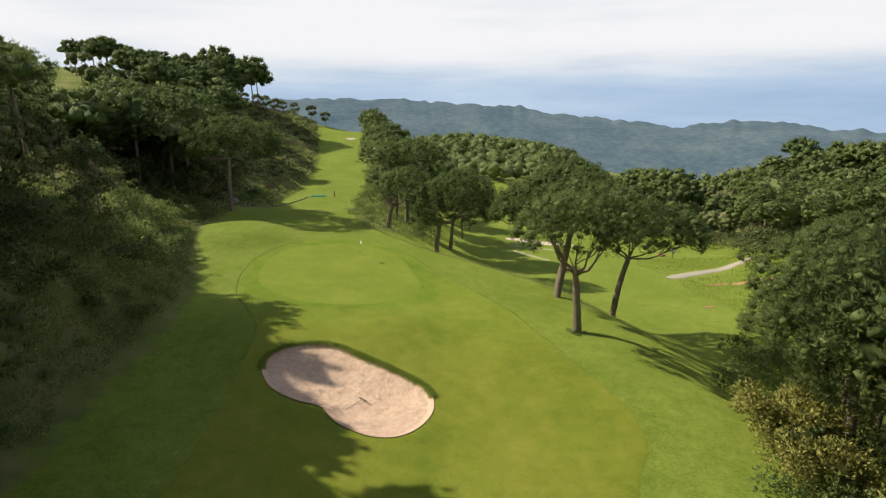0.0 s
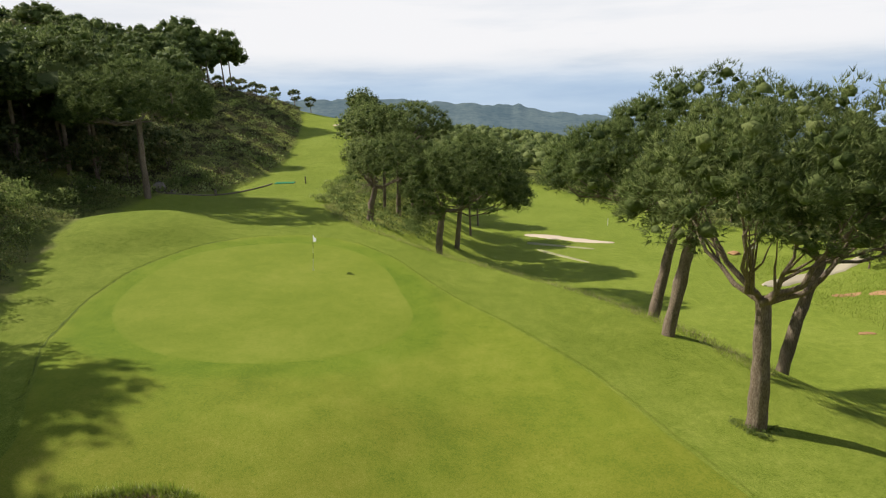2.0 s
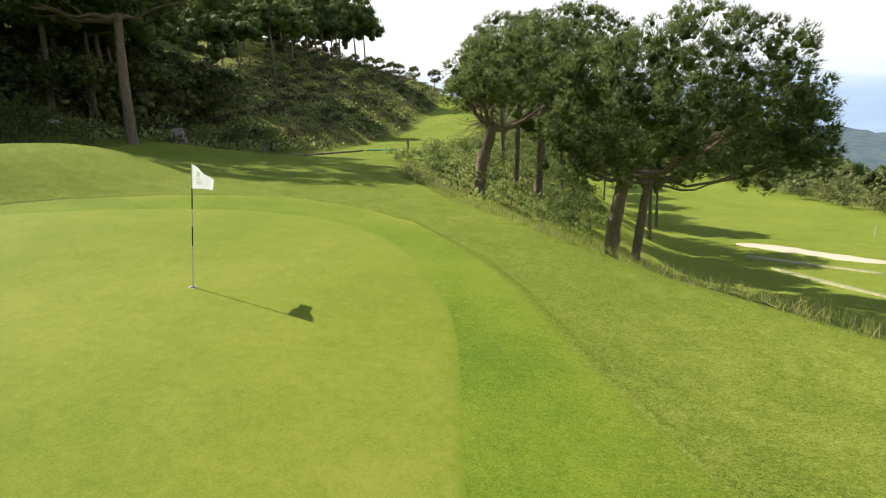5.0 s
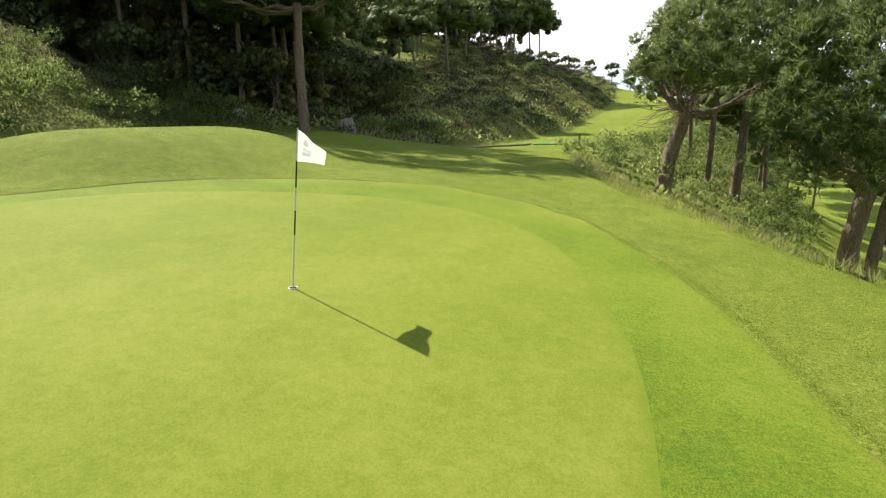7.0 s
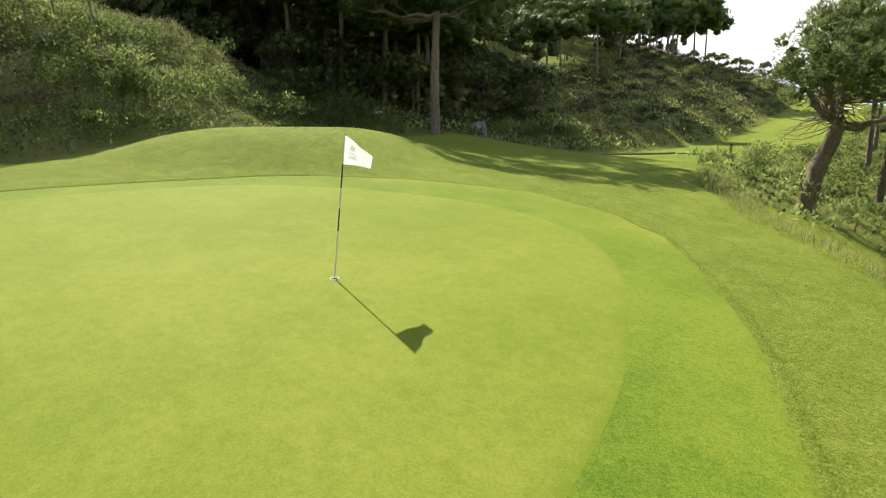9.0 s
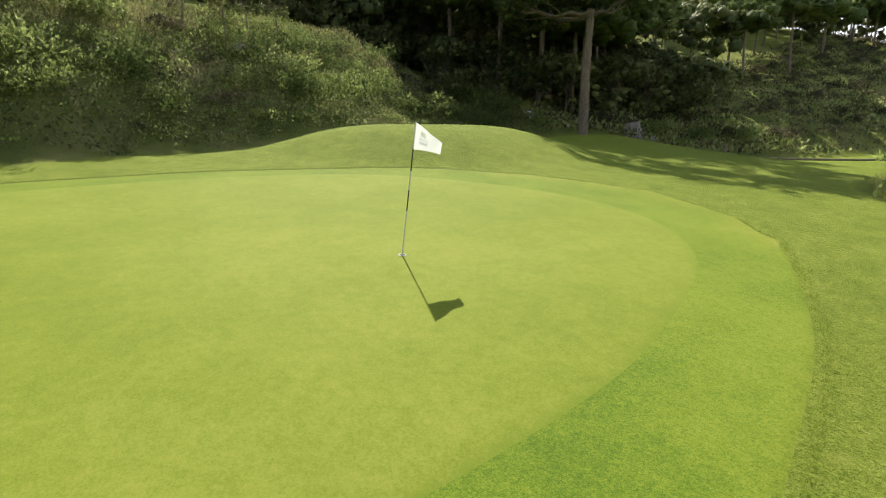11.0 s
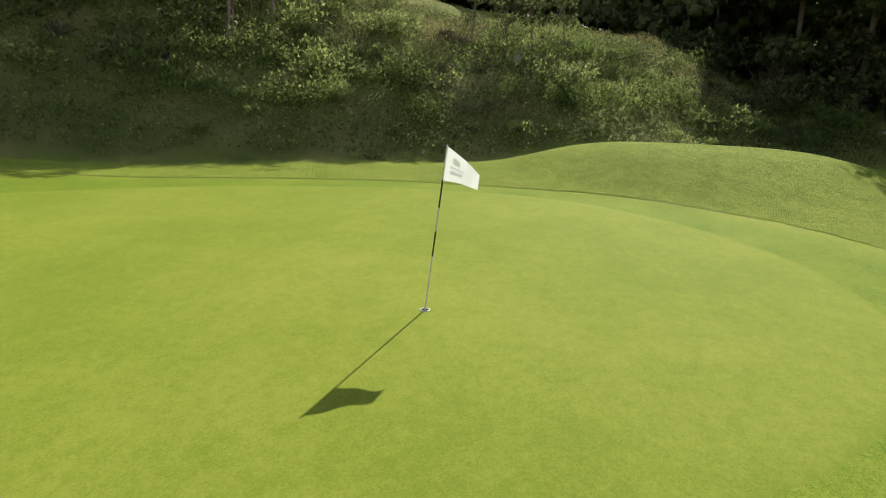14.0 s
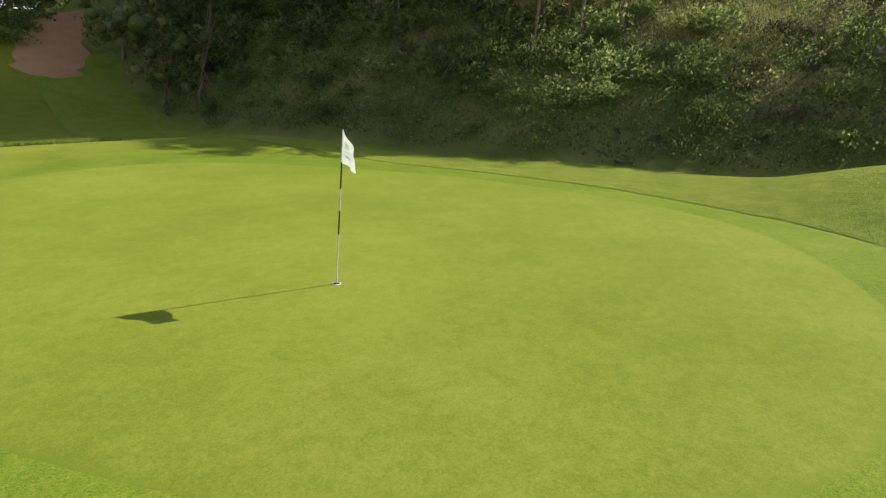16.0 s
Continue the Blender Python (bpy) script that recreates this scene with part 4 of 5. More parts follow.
sapling = tree(h=4.2, crown_r=1.0, crown_h=2.2, lean=(0.2, 0.1), fork=0.75, seed=53, clumps=30, tufts=18, size=0.14, n=3, width=0.08, limbs=6, trunk_r=0.05, heart_size=0.3)
scatter([sapling], [(-27.4, 46.0), (-27.9, 47.0), (-31.0, 50.6), (-24.2, 40.6), (-33.2, 57.5), (-33.4, 60.7), (-32.5, 59.4), (-34.2, 62.4)], "thin young tree on the crest of the bank", "tree", "saplings", 0.8, 1.1)
scatter([sapling], [(-28.6, 48.6), (-30.0, 47.0), (-30.8, 42.0), (-27.0, 47.2), (-29.6, 50.4)], "young tree with a slender bare trunk on the crest", "tree", "saplings", 1.45, 1.8)
crest = [(-27.5, 33), (-28.5, 36.6), (-26.5, 29.5), (-30.5, 43.0), (-33.5, 44.5)]
scatter([oaks[0], oaks[1]], crest, "small tree on the crest of the bank", "tree", "bank trees", 0.7, 0.9)
inner = spread_spots(-74, -53, 46, 86, 6.0, lambda x, y: (y < 71 or x < -60) and not open_sector(x, y))
scatter([far_oaks[2], far_pines[0]], inner, "tree on the shaded bank, dark green and dense", "tree", "bank trees", 0.9, 1.1)
backwood = spread_spots(-76, -62, 50, 104, 6.2, lambda x, y: not open_sector(x, y))
scatter([far_oaks[2], far_oaks[1]], backwood, "tree on the shaded bank, dark green and dense", "tree", "bank trees", 1.1, 1.3)
behind = spread_spots(-84, -50, 72, 90, 6.6, lambda x, y: not open_sector(x, y))
scatter([far_pines[0], far_oaks[2], far_oaks[1]], behind, "tree on the shaded bank, dark green and dense", "tree", "bank trees", 0.55, 0.72)
midwood = spread_spots(-60, -48, 54, 70, 4.8, lambda x, y: True)
scatter([far_oaks[0], far_oaks[1]], midwood, "low dense oak of the thicket", "tree", "thicket", 0.75, 1.0, 0.8)
tallwood = spread_spots(-56, -41, 69, 104, 5.0, lambda x, y: (y > 78 or x < -51) and not open_sector(x, y)) + [(-41, 92), (-44, 96), (-38.5, 89)]
scatter([pines[0], oaks[2], far_pines[1]], tallwood, "tall dark pine at the foot of the hill", "tree", "thicket", 0.85, 1.02, 0.8)
scatter([pines[2], pines[1]], [(-38, 82.5), (-40.5, 85.5), (-37.0, 86.5), (-41.5, 81.0)], "tall dark pine at the foot of the hill", "tree", "thicket", 1.0, 1.12, 0.8)
thicket = spread_spots(-45, -36, 77, 104, 4.2, lambda x, y: foot(y) - x > 9)
scatter([oaks[0], far_oaks[0], oaks[1], far_oaks[1]], spread_spots(-48, -33.5, 80, 104, 4.4, lambda x, y: foot(y) - x > 6), "low dense oak of the thicket", "tree", "thicket", 0.5, 0.75, 0.8)
scatter([oaks[0], oaks[1]], thicket, "low dense oak of the thicket", "tree", "thicket", 0.55, 0.8, 1.0)
around = [(-9.0, -1.5), (-6.5, -6.0), (-12.6, -1.6), (-10.0, 0.4), (-12.6, -4.5), (-15, -9), (-9.6, -5), (-11, -12), (-16, -10), (-3, -22), (-10, -23), (-19, -20), (-18.8, 9.3), (-22, 2), (-8, -6), (-20, -5), (-7.5, 1.5), (-26, -2), (-14, -16), (-5, -14), (4, -10), (-22, -12)]
scatter([oaks[1], oaks[2], oaks[0]], around, "oak beside the dirt track", "tree", "track trees", 0.8, 1.0, 0.8)
strip_trees = [(-8, 93), (-5, 100), (-11, 106), (-6, 113), (-13, 119), (-9, 128), (-15, 137), (-11, 148), (-18, 158), (-15, 170), (3, 108), (5, 122), (-1, 136), (-4, 156), (-21, 176), (-10, 184), (-19, 190), (-24, 200)]
scatter([pines[0], far_pines[1], pines[2], far_pines[0]], strip_trees, PINE, "tree", "pines between the fairways", 0.7, 0.88)
hill_oaks = spread_spots(-78, -60, 158, 190, 6.5, lambda x, y: True)
scatter(far_oaks, hill_oaks, "dark green oak on the hill behind the crest pines", "tree", "hillside wood", 0.65, 0.8)
far_small = [(-42.2, 211.8), (-46.8, 210.7), (-52, 209), (-56, 207), (-58.5, 208.5), (-61, 205), (-64, 206), (-67, 202)]
round_tree = tree(h=6.2, crown_r=2.0, crown_h=3.8, lean=(0.2, 0), fork=0.75, seed=57, clumps=34, tufts=14, size=0.34, n=3, width=0.2, trunk_r=0.13, limbs=4, heart_size=0.75)
scatter([round_tree], far_small, "small round-crowned tree on the skyline", "tree", "skyline trees", 0.72, 0.95)
right_wood = spread_spots(40, 130, 72, 190, 9.4, lambda x, y: x < 0.9 * y and x > np.interp(y, [72, 85, 105, 127, 160, 200], [58, 51, 50, 46, 36, 26]))
scatter([far_pines[0], far_oaks[0], far_oaks[1], far_pines[2], far_oaks[2]], right_wood, "dense green tree of the wooded slope", "tree", "wooded slope", 0.7, 0.95, 2.6)
right_near = spread_spots(30, 84, 20, 76, 9.6, lambda x, y: x > np.interp(y, [20, 40, 60, 76], [30, 38, 50, 60]))
scatter([far_oaks[2], far_pines[1], far_oaks[1]], right_near, "dense green tree of the wooded slope", "tree", "wooded slope", 0.75, 0.95, 2.6)
edge_trees = [(44.8, 84.6), (46.4, 84.2), (42.2, 81.2), (47.5, 88.5)]
scatter([oaks[0], oaks[1]], edge_trees, "small tree beside the sandy path", "tree", "path trees", 0.5, 0.65)
edge_pines = [(50.5, 89), (53.5, 83), (57, 77), (52, 95), (60, 85), (56, 91)]
scatter([pines[0], pines[2]], edge_pines, "dense green pine at the edge of the wooded slope", "tree", "wooded slope", 0.75, 0.9, 0.8)
near_right = [(26, 38), (30.5, 44), (24.5, 33.5), (33.5, 50), (29, 36), (36, 42), (21, 27), (25.5, 32), (27, 24), (31, 30), (19, 19), (24, 17)]
scatter([pines[1], oaks[2]], near_right, "dense green tree on the bank beside the fairway", "tree", "fairway trees", 0.8, 0.95)


# far woods, one crown after the other
def far_wood(name, spots, label):
    cen, rad = [], []
    for x, y in spots:
        r, z = 2.4 + 1.6 * rs.rand(), float(height(x, y))
        for k in range(3):
            a, u = rs.rand() * 6.28, 0.75 * r * rs.rand()
            cen.append((x + u * math.cos(a), y + u * math.sin(a), z + 2.6 + 3.2 * rs.rand()))
            rad.append(r * (0.62 + 0.3 * rs.rand()))
    cen, rad = np.array(cen), np.array(rad)
    heart = puffs(cen, rad * 0.86, 0.8, 1, rs, 0.14)
    d = unit(rs.randn(len(cen), 9, 3))
    d[..., 2] = np.abs(d[..., 2]) - 0.15
    P = (cen[:, None] + d * rad[:, None, None] * np.array([1, 1, 0.8])).reshape(-1, 3)
    d = d.reshape(-1, 3)
    v, f = blades(P, unit(d + np.array([0, 0, 0.4])), 0.9, 0.6, 3, 0.5, rs)
    soft = np.repeat(unit(d + np.array([0, 0, 0.2])), 9, 0) + 0.3 * np.repeat(rs.randn(len(P) * 3, 3), 3, 0)
    return tagged(new(name, leafy_mesh(name, [heart, (v, f, soft)], M_NEEDLE)), label, "woodland", kind="stuff")


def in_view(x, y):
    return -0.25 < (x + 1) / (y - 4) < 1.05


wood = spread_spots(-60, 330, 205, 345, 7.6, lambda x, y: x > -25 + (y - 205) * -0.15 and in_view(x, y)) + spread_spots(-90, 420, 345, 560, 11, in_view) + spread_spots(120, 300, 60, 205, 8.5, in_view)
far_wood("woodland", wood, "far wooded hills of mixed pine and oak")
for o in pines + oaks + far_pines + far_oaks + [slim, sapling, round_tree]:
    for q in (*o.children_recursive, o):
        bpy.data.objects.remove(q)


# ---- shrubs ----
def bush(name, r, h, count, leaf, width, mat, seed, spiky=0.0):
    """A shrub of many leaves on a lumpy dome, with a few stems inside."""
    q = np.random.RandomState(seed)
    k = 9
    cen = np.stack([r * 0.55 * q.randn(k) * 0.7, r * 0.55 * q.randn(k) * 0.7, h * (0.25 + 0.45 * q.rand(k))], -1)
    pick = q.randint(0, k, count)
    d = unit(q.randn(count, 3))
    d[:, 2] = np.abs(d[:, 2]) * 1.1 - 0.3
    P = cen[pick] + d * (r * 0.5 * (0.5 + 0.5 * q.rand(count, 1))) * np.array([1, 1, h / r * 0.75])
    P[:, 2] = np.maximum(P[:, 2], 0.02 + 0.1 * q.rand(count))
    N = unit(d + np.array([0, 0, 0.3 + spiky]))
    v, f = blades(P, N, leaf, width, 3, 0.6, q)
    soft = np.repeat(unit(d + np.array([0, 0, 0.3])), 3, 0)
    return foliage(name, v, f, unit(soft + 0.6 * q.randn(*soft.shape)), mat)


BUSH = {
    "bramble": [bush("bush", 1.2, 1.3, 320, 0.115, 0.07, M_BRAMBLE, 60 + j) for j in range(4)],
    "briar": [bush("bush", 1.2, 1.5, 420, 0.11, 0.06, M_BRAMBLE, 100 + j, 0.3) for j in range(4)],
    "heath": [bush("bush", 0.9, 0.8, 170, 0.15, 0.042, M_HEATH, 70 + j, 0.5) for j in range(2)],
    "evergreen": [bush("bush", 1.5, 2.0, 230, 0.17, 0.12, M_LEAF, 80 + j) for j in range(3)],
    "turning": [bush("bush", 1.6, 2.2, 1000, 0.13, 0.09, M_YELLOW, 95 + j) for j in range(2)],
    "fern": [bush("bush", 0.9, 0.8, 180, 0.24, 0.05, M_BRAMBLE, 90 + j, 0.8) for j in range(2)],
}
LABEL = {"briar": "arching green briar bush on the sunny bank", "bramble": "tangled green bramble bush on the bank", "heath": "low dry brownish heath shrub on the slope", "evergreen": "dark evergreen shrub of the undergrowth", "fern": "light green fern and nettle clump", "turning": "yellowing leafy bush beside the fairway"}


def shrub(kind, x, y, s, sz=1.0):
    o = new(kind + "_bush", BUSH[kind][rs.randint(len(BUSH[kind]))])
    o.matrix_basis = Matrix.Translation((x, y, float(height(x, y)) - 0.08 * s)) @ Matrix.Rotation(rs.rand() * 6.28, 4, "Z") @ Matrix.Diagonal((s, s * (0.85 + 0.3 * rs.rand()), s * sz, 1))
    return tagged(o, LABEL[kind], "shrub", kind + " bushes")


# the bank beside the green: brambles and ferns at the foot, shrubs higher up
for x, y in spread_spots(-36, -17, 14, 46, 1.75, lambda x, y: 1.4 < foot(y) - x < 11):
    d = foot(y) - x - 0.8
    kind = ("fern" if rs.rand() < 0.5 else "bramble") if d < 2.5 else ("bramble" if rs.rand() < 0.5 else "evergreen" if rs.rand() < 0.6 else "heath")
    shrub(kind, x, y, (0.8 if d < 2 else 1.15) * (0.8 + 0.6 * rs.rand()))
for x, y in spread_spots(-44, -21, 46, 78, 1.75, lambda x, y: 1.5 < foot(y) - x < 12):
    d = foot(y) - x - 1
    bare = wave(x, y, 0.33, 12) > 0.28
    kind = "heath" if bare and rs.rand() < 0.75 else "fern" if d < 1.6 or rs.rand() < 0.15 else "briar" if rs.rand() < 0.6 else "bramble"
    k = 0.62 if d < 1.6 or d > 9 else 0.8 if bare else 1.0
    shrub(kind, x, y, k * (0.75 + 0.75 * rs.rand() ** 1.5), 0.8 + 0.5 * rs.rand())
# under the trees
for x, y in spread_spots(-60, -30, -10, 100, 5.4, lambda x, y: foot(y) - x > (17 if 44 < y < 72 else 11) or (y > 72 and foot(y) - x > 5)):
    shrub("evergreen", x, y, 1.3 + 0.9 * rs.rand())
# the open slope of the hill
for x, y in spread_spots(-62, -28, 84, 212, 3.4, lambda x, y: 0.8 < foot(y) - x and x > -0.36 * (y - 4) - 6):
    d = foot(y) - x
    shrub("fern" if d < 3 and rs.rand() < 0.6 else "heath" if rs.rand() < 0.93 else "bramble", x, y, (0.9 + 0.7 * rs.rand()) * (1.0 if y < 130 else 1.1))
for x, y, k in ((8.6, 42.1, 0.34), (8.9, 41.8, 0.3), (9.4, 42.0, 0.28), (8.4, 42.6, 0.26)):
    shrub("fern", x, y, k)
# below the brink, between the two fairways
for x, y in spread_spots(-26, 14, 81, 190, 3.0, lambda x, y: 0.8 < x - brink(y) < np.interp(y, [76, 84, 100], [3, 11, 14])):
    shrub("bramble" if rs.rand() < 0.6 else "fern", x, y, 0.8 + 0.6 * rs.rand())
# the bank and the bushes on the other side of the fairway
for x, y in spread_spots(11, 40, 14, 70, 2.7, lambda x, y: 0.5 < x - np.interp(y, [14, 20, 34, 50, 70], [11.5, 12.5, 18, 28, 46]) < 14):
    shrub("bramble" if rs.rand() < 0.6 else "turning" if rs.rand() < 0.55 and y < 40 else "evergreen", x, y, 0.9 + 0.6 * rs.rand())
# the hedge at the far side of the lower fairway
for x, y in spread_spots(22, 66, 80, 200, 3.6, lambda x, y: -5 < x - np.interp(y, [80, 85, 105, 127, 160, 200], [56, 54, 50, 43, 32, 22]) < 1.5):
    shrub("evergreen" if rs.rand() < 0.6 else "bramble", x, y, 1.0 + 0.6 * rs.rand())


for x, y, k in ((-11.0, 5.0, 1.5), (-10.2, 7.0, 1.2), (-10.6, 2.5, 1.6), (-11.8, 7.6, 1.3), (-12.2, 5.2, 1.9), (-12.8, 2.4, 2.1)):
    shrub("bramble", x, y, k)
for x, y, k in ((-11.5, -2.0, 2.3), (-9.4, -1.0, 2.1), (-13.8, -4.0, 2.3), (-7.5, 0.5, 2.0)):
    shrub("evergreen", x, y, k)
for x, y, k in ((15.4, 30.5, 1.25), (17.6, 30.0, 1.5), (17.0, 26.6, 1.35), (15.2, 26.8, 1.0), (19.5, 33.5, 1.4), (30.0, 52.0, 1.1)):
    shrub("turning", x, y, k)
for x, y, k in ((13.4, 24.6, 1.2), (14.6, 22.6, 1.4), (13.2, 21.0, 1.2), (17.4, 36.6, 1.3), (19.4, 39.4, 1.4), (24.6, 48.4, 1.5), (26.2, 46.4, 1.5), (22.6, 43.4, 1.4)):
    shrub("bramble", x, y, k)


# ---- undergrowth and grass that nobody could count ----
def carpet(name, box, count, keep, tall, leaf, width, mat, label, flop=0.7, seed=1, lump=0.8, leafy=True):
    """Leaves scattered over the ground in a lumpy layer."""
    q = np.random.RandomState(seed)
    x, y = box[0] + (box[1] - box[0]) * q.rand(count), box[2] + (box[3] - box[2]) * q.rand(count)
    ok = keep(x, y)
    x, y = x[ok], y[ok]
    top = tall * np.clip(0.55 + 0.6 * wave(x, y, lump, seed) + 0.35 * wave(x, y, lump * 2.7, seed + 1), 0.08, 1.3)
    P = np.stack([x, y, height(x, y) + top * np.sqrt(q.rand(len(x)))], -1)
    N = unit(np.array([0.1, 0, 0.8]) + flop * q.randn(len(x), 3))
    v, f = blades(P, N, leaf, width, 1, 0.2, q, leafy)
    return tagged(new(name, mesh_arrays(name, v, f, (mat,))), label, "undergrowth" if leafy else "grass", kind="stuff")


def on_bank(x, y):
    return (foot(y) - x > 1.0 + 0.5 * wave(x, y, 1.3, 9)) & (foot(y) - x < 13)


carpet("bank_undergrowth", (-44, -16, 12, 78), 110000, on_bank, 0.5, 0.13, 0.05, M_LEAF, "tangled brambles and nettles covering the bank", seed=21)
carpet("bank_undergrowth", (-44, -16, 12, 78), 60000, lambda x, y: on_bank(x, y) & (wave(x, y, 0.5, 61) > -0.2), 0.75, 0.12, 0.05, M_BRAMBLE, "tangled brambles and nettles covering the bank", seed=62, lump=1.1)
carpet("bank_undergrowth", (-44, -16, 12, 78), 30000, lambda x, y: on_bank(x, y) & (wave(x, y, 0.33, 12) > 0.1), 0.4, 0.17, 0.035, M_HEATH, "dry brownish heath on the bank", seed=22)
carpet("bank_undergrowth", (-42, -24, 44, 74), 40000, lambda x, y: (foot(y) - x > 7.0) & (foot(y) - x < 13.5) & (wave(x, y, 0.4, 14) > -0.35), 0.6, 0.36, 0.014, M_STRAW, "tall pale grass on the crest of the bank", 0.4, 23, 0.8, False)
carpet("bank_undergrowth", (-36, -28.5, 49, 56.5), 9000, lambda x, y: wave(x, y, 0.9, 17) > -0.3, 0.5, 0.34, 0.014, M_STRAW, "tall pale grass on the crest of the bank", 0.35, 35, 1.2, False)
carpet("slope_undergrowth", (-75, -26, 78, 215), 60000, lambda x, y: (foot(y) - x > 0.3) & (x > -0.36 * (y - 4) - 9), 0.6, 0.3, 0.065, M_HEATH, "heath and dry scrub on the open slope", seed=24, lump=0.5)
carpet("slope_undergrowth", (-60, -26, 78, 215), 26000, lambda x, y: (foot(y) - x > 0.2) & (foot(y) - x < 9) & (wave(x, y, 0.25, 15) > -0.3), 0.7, 0.4, 0.11, M_BRAMBLE, "ferns and brambles at the foot of the slope", seed=25, lump=0.6)
carpet("brink_undergrowth", (-28, 14, 74, 190), 34000, lambda x, y: (x - brink(y) > 1.2) & (x - brink(y) < np.interp(y, [74, 84, 100], [4, 12, 15])), 0.45, 0.24, 0.07, M_BRAMBLE, "ferns and brambles below the brink", seed=26)
carpet("far_bank_undergrowth", (11, 66, 10, 78), 28000, lambda x, y: x - np.interp(y, [10, 20, 34, 50, 72, 78], [11.5, 12.5, 18, 27, 45, 52]) > 0, 0.6, 0.28, 0.07, M_BRAMBLE, "rough green undergrowth on the bank", seed=27)

carpet("scrub_grass", (28, 66, 44, 92), 34000, lambda x, y: (x > 29.5 + 1.5 * wave(x, y, 0.3, 18)) & ~((y > 74) & (np.abs((x - 29.5) * 0.515 - (y - 77.5)) < 2.2)), 0.28, 0.32, 0.035, M_BLADE, "rough uncut grass on the bank beside the path", 0.45, 36, 0.9, False)

carpet("wood_undergrowth", (34, 112, 80, 205), 15000, lambda x, y: x > np.interp(y, [80, 85, 105, 127, 160, 200], [54, 50, 48, 42, 33, 24]), 2.6, 0.8, 0.4, M_LEAF, "dense leafy undergrowth below the trees", 0.7, 37, 0.35)

carpet("wood_undergrowth", (-74, -47, 42, 104), 16000, lambda x, y: ~((-0.70 < (x + 0.7) / (y - 4.3)) & ((x + 0.7) / (y - 4.3) < -0.615) & (y > 76)), 5.0, 0.7, 0.35, M_LEAF, "dense leafy undergrowth below the trees", 0.7, 38, 0.35)

# the strip of long grass along the brink
carpet("long_grass", (-14, 13, 46, 82), 60000, lambda x, y: np.abs(x - brink(y) - 1.9 + 0.5 * wave(x, y, 0.9, 16)) < 0.75, 0.16, 0.34, 0.014, M_STRAW, "long pale green grass along the brink", 0.35, 28, 1.5, False)
carpet("long_grass", (-14, 13, 46, 82), 30000, lambda x, y: np.abs(x - brink(y) - 1.9 + 0.5 * wave(x, y, 0.9, 16)) < 0.9, 0.16, 0.28, 0.016, M_BLADE, "long green grass along the brink", 0.4, 29, 1.5, False)


def lawn_edge(y):
    return np.interp(y, ay, al), np.interp(y, ay, ar)


def off_apron(x, y, gap=0.0):
    a, b = lawn_edge(y)
    return (x < a - gap) | (x > b + gap) | (y > 67.6 + gap)


carpet("rough_grass", (-4, 9, 46, 66), 120000, lambda x, y: off_apron(x, y) & (x < brink(y) + 2), 0.004, 0.03, 0.006, M_BLADE, "tufted mown rough beside the apron", 0.5, 30, 2.5, False)


def edge_grass(name, x, y, n, tall, mat, label, seed, jitter):
    """Blades along a line on the ground."""
    q = np.random.RandomState(seed)
    k = q.randint(0, len(x), n)
    px, py = x[k] + jitter * q.randn(n), y[k] + jitter * q.randn(n)
    P = np.stack([px, py, height(px, py)], -1)
    v, f = blades(P, unit(np.array([0, 0, 1.0]) + 0.4 * q.randn(n, 3)), tall, tall * 0.16, 1, 0.2, q)
    return tagged(new(name, mesh_arrays(name, v, f, (mat,))), label, "grass", kind="stuff")


ty = np.linspace(36, 67.5, 3000)
ex = np.concatenate([np.interp(ty, ay, ar) + 0.05, np.interp(ty, ay, al) - 0.05])
edge_grass("grass_edge", ex, np.concatenate([ty, ty]), 11000, 0.045, M_BLADE, "ragged edge of the rough against the apron", 32, 0.05)
ta = np.linspace(radians(-5), radians(165), 1500)
br = ring_radius(BUNKER_R, ta)
edge_grass("bunker_lip", BUNKER_C[0] + (br + 0.08) * np.cos(ta), BUNKER_C[1] + (br + 0.08) * np.sin(ta), 9000, 0.24, M_BLADE, "shaggy grass lip above the sand", 33, 0.09)
edge_grass("bunker_lip", BUNKER_C[0] + (br + 0.05) * np.cos(ta), BUNKER_C[1] + (br + 0.05) * np.sin(ta), 5000, 0.2, M_BRAMBLE, "leafy weeds in the grass lip", 34, 0.1)


# ---- things about the course ----
def part(name, v, f, mat, parent, label="", smooth=True):
    o = new(name, mesh_arrays(name, np.asarray(v, float), f, (mat,), smooth))
    o.parent = parent
    return tagged(o, label) if label else o


def rock(x, y, r, squash, seed, mat, label):
    q = np.random.RandomState(seed)
    bm = bmesh.new()
    bmesh.ops.create_icosphere(bm, subdivisions=3, radius=r)
    for v in bm.verts:
        n = v.co.normalized()
        k = 1 + 0.5 * noise.noise(n * 1.3 + Vector((seed, 0, 0))) + 0.22 * noise.noise(n * 3.5 + Vector((0, seed, 0)))
        v.co = Vector((n.x * r * k * (0.8 + 0.4 * q.rand() * 0.1), n.y * r * k, n.z * r * k * squash))
    me = bpy.data.meshes.new("rock")
    bm.to_mesh(me)
    bm.free()
    me.materials.append(mat)
    o = new("rock", me)
    o.matrix_basis = pose(x, y, float(height(x, y)) + r * squash * 0.45, 8 * q.randn(), 8 * q.randn(), q.rand() * 360)
    return tagged(o, label, "rock", "rocks")


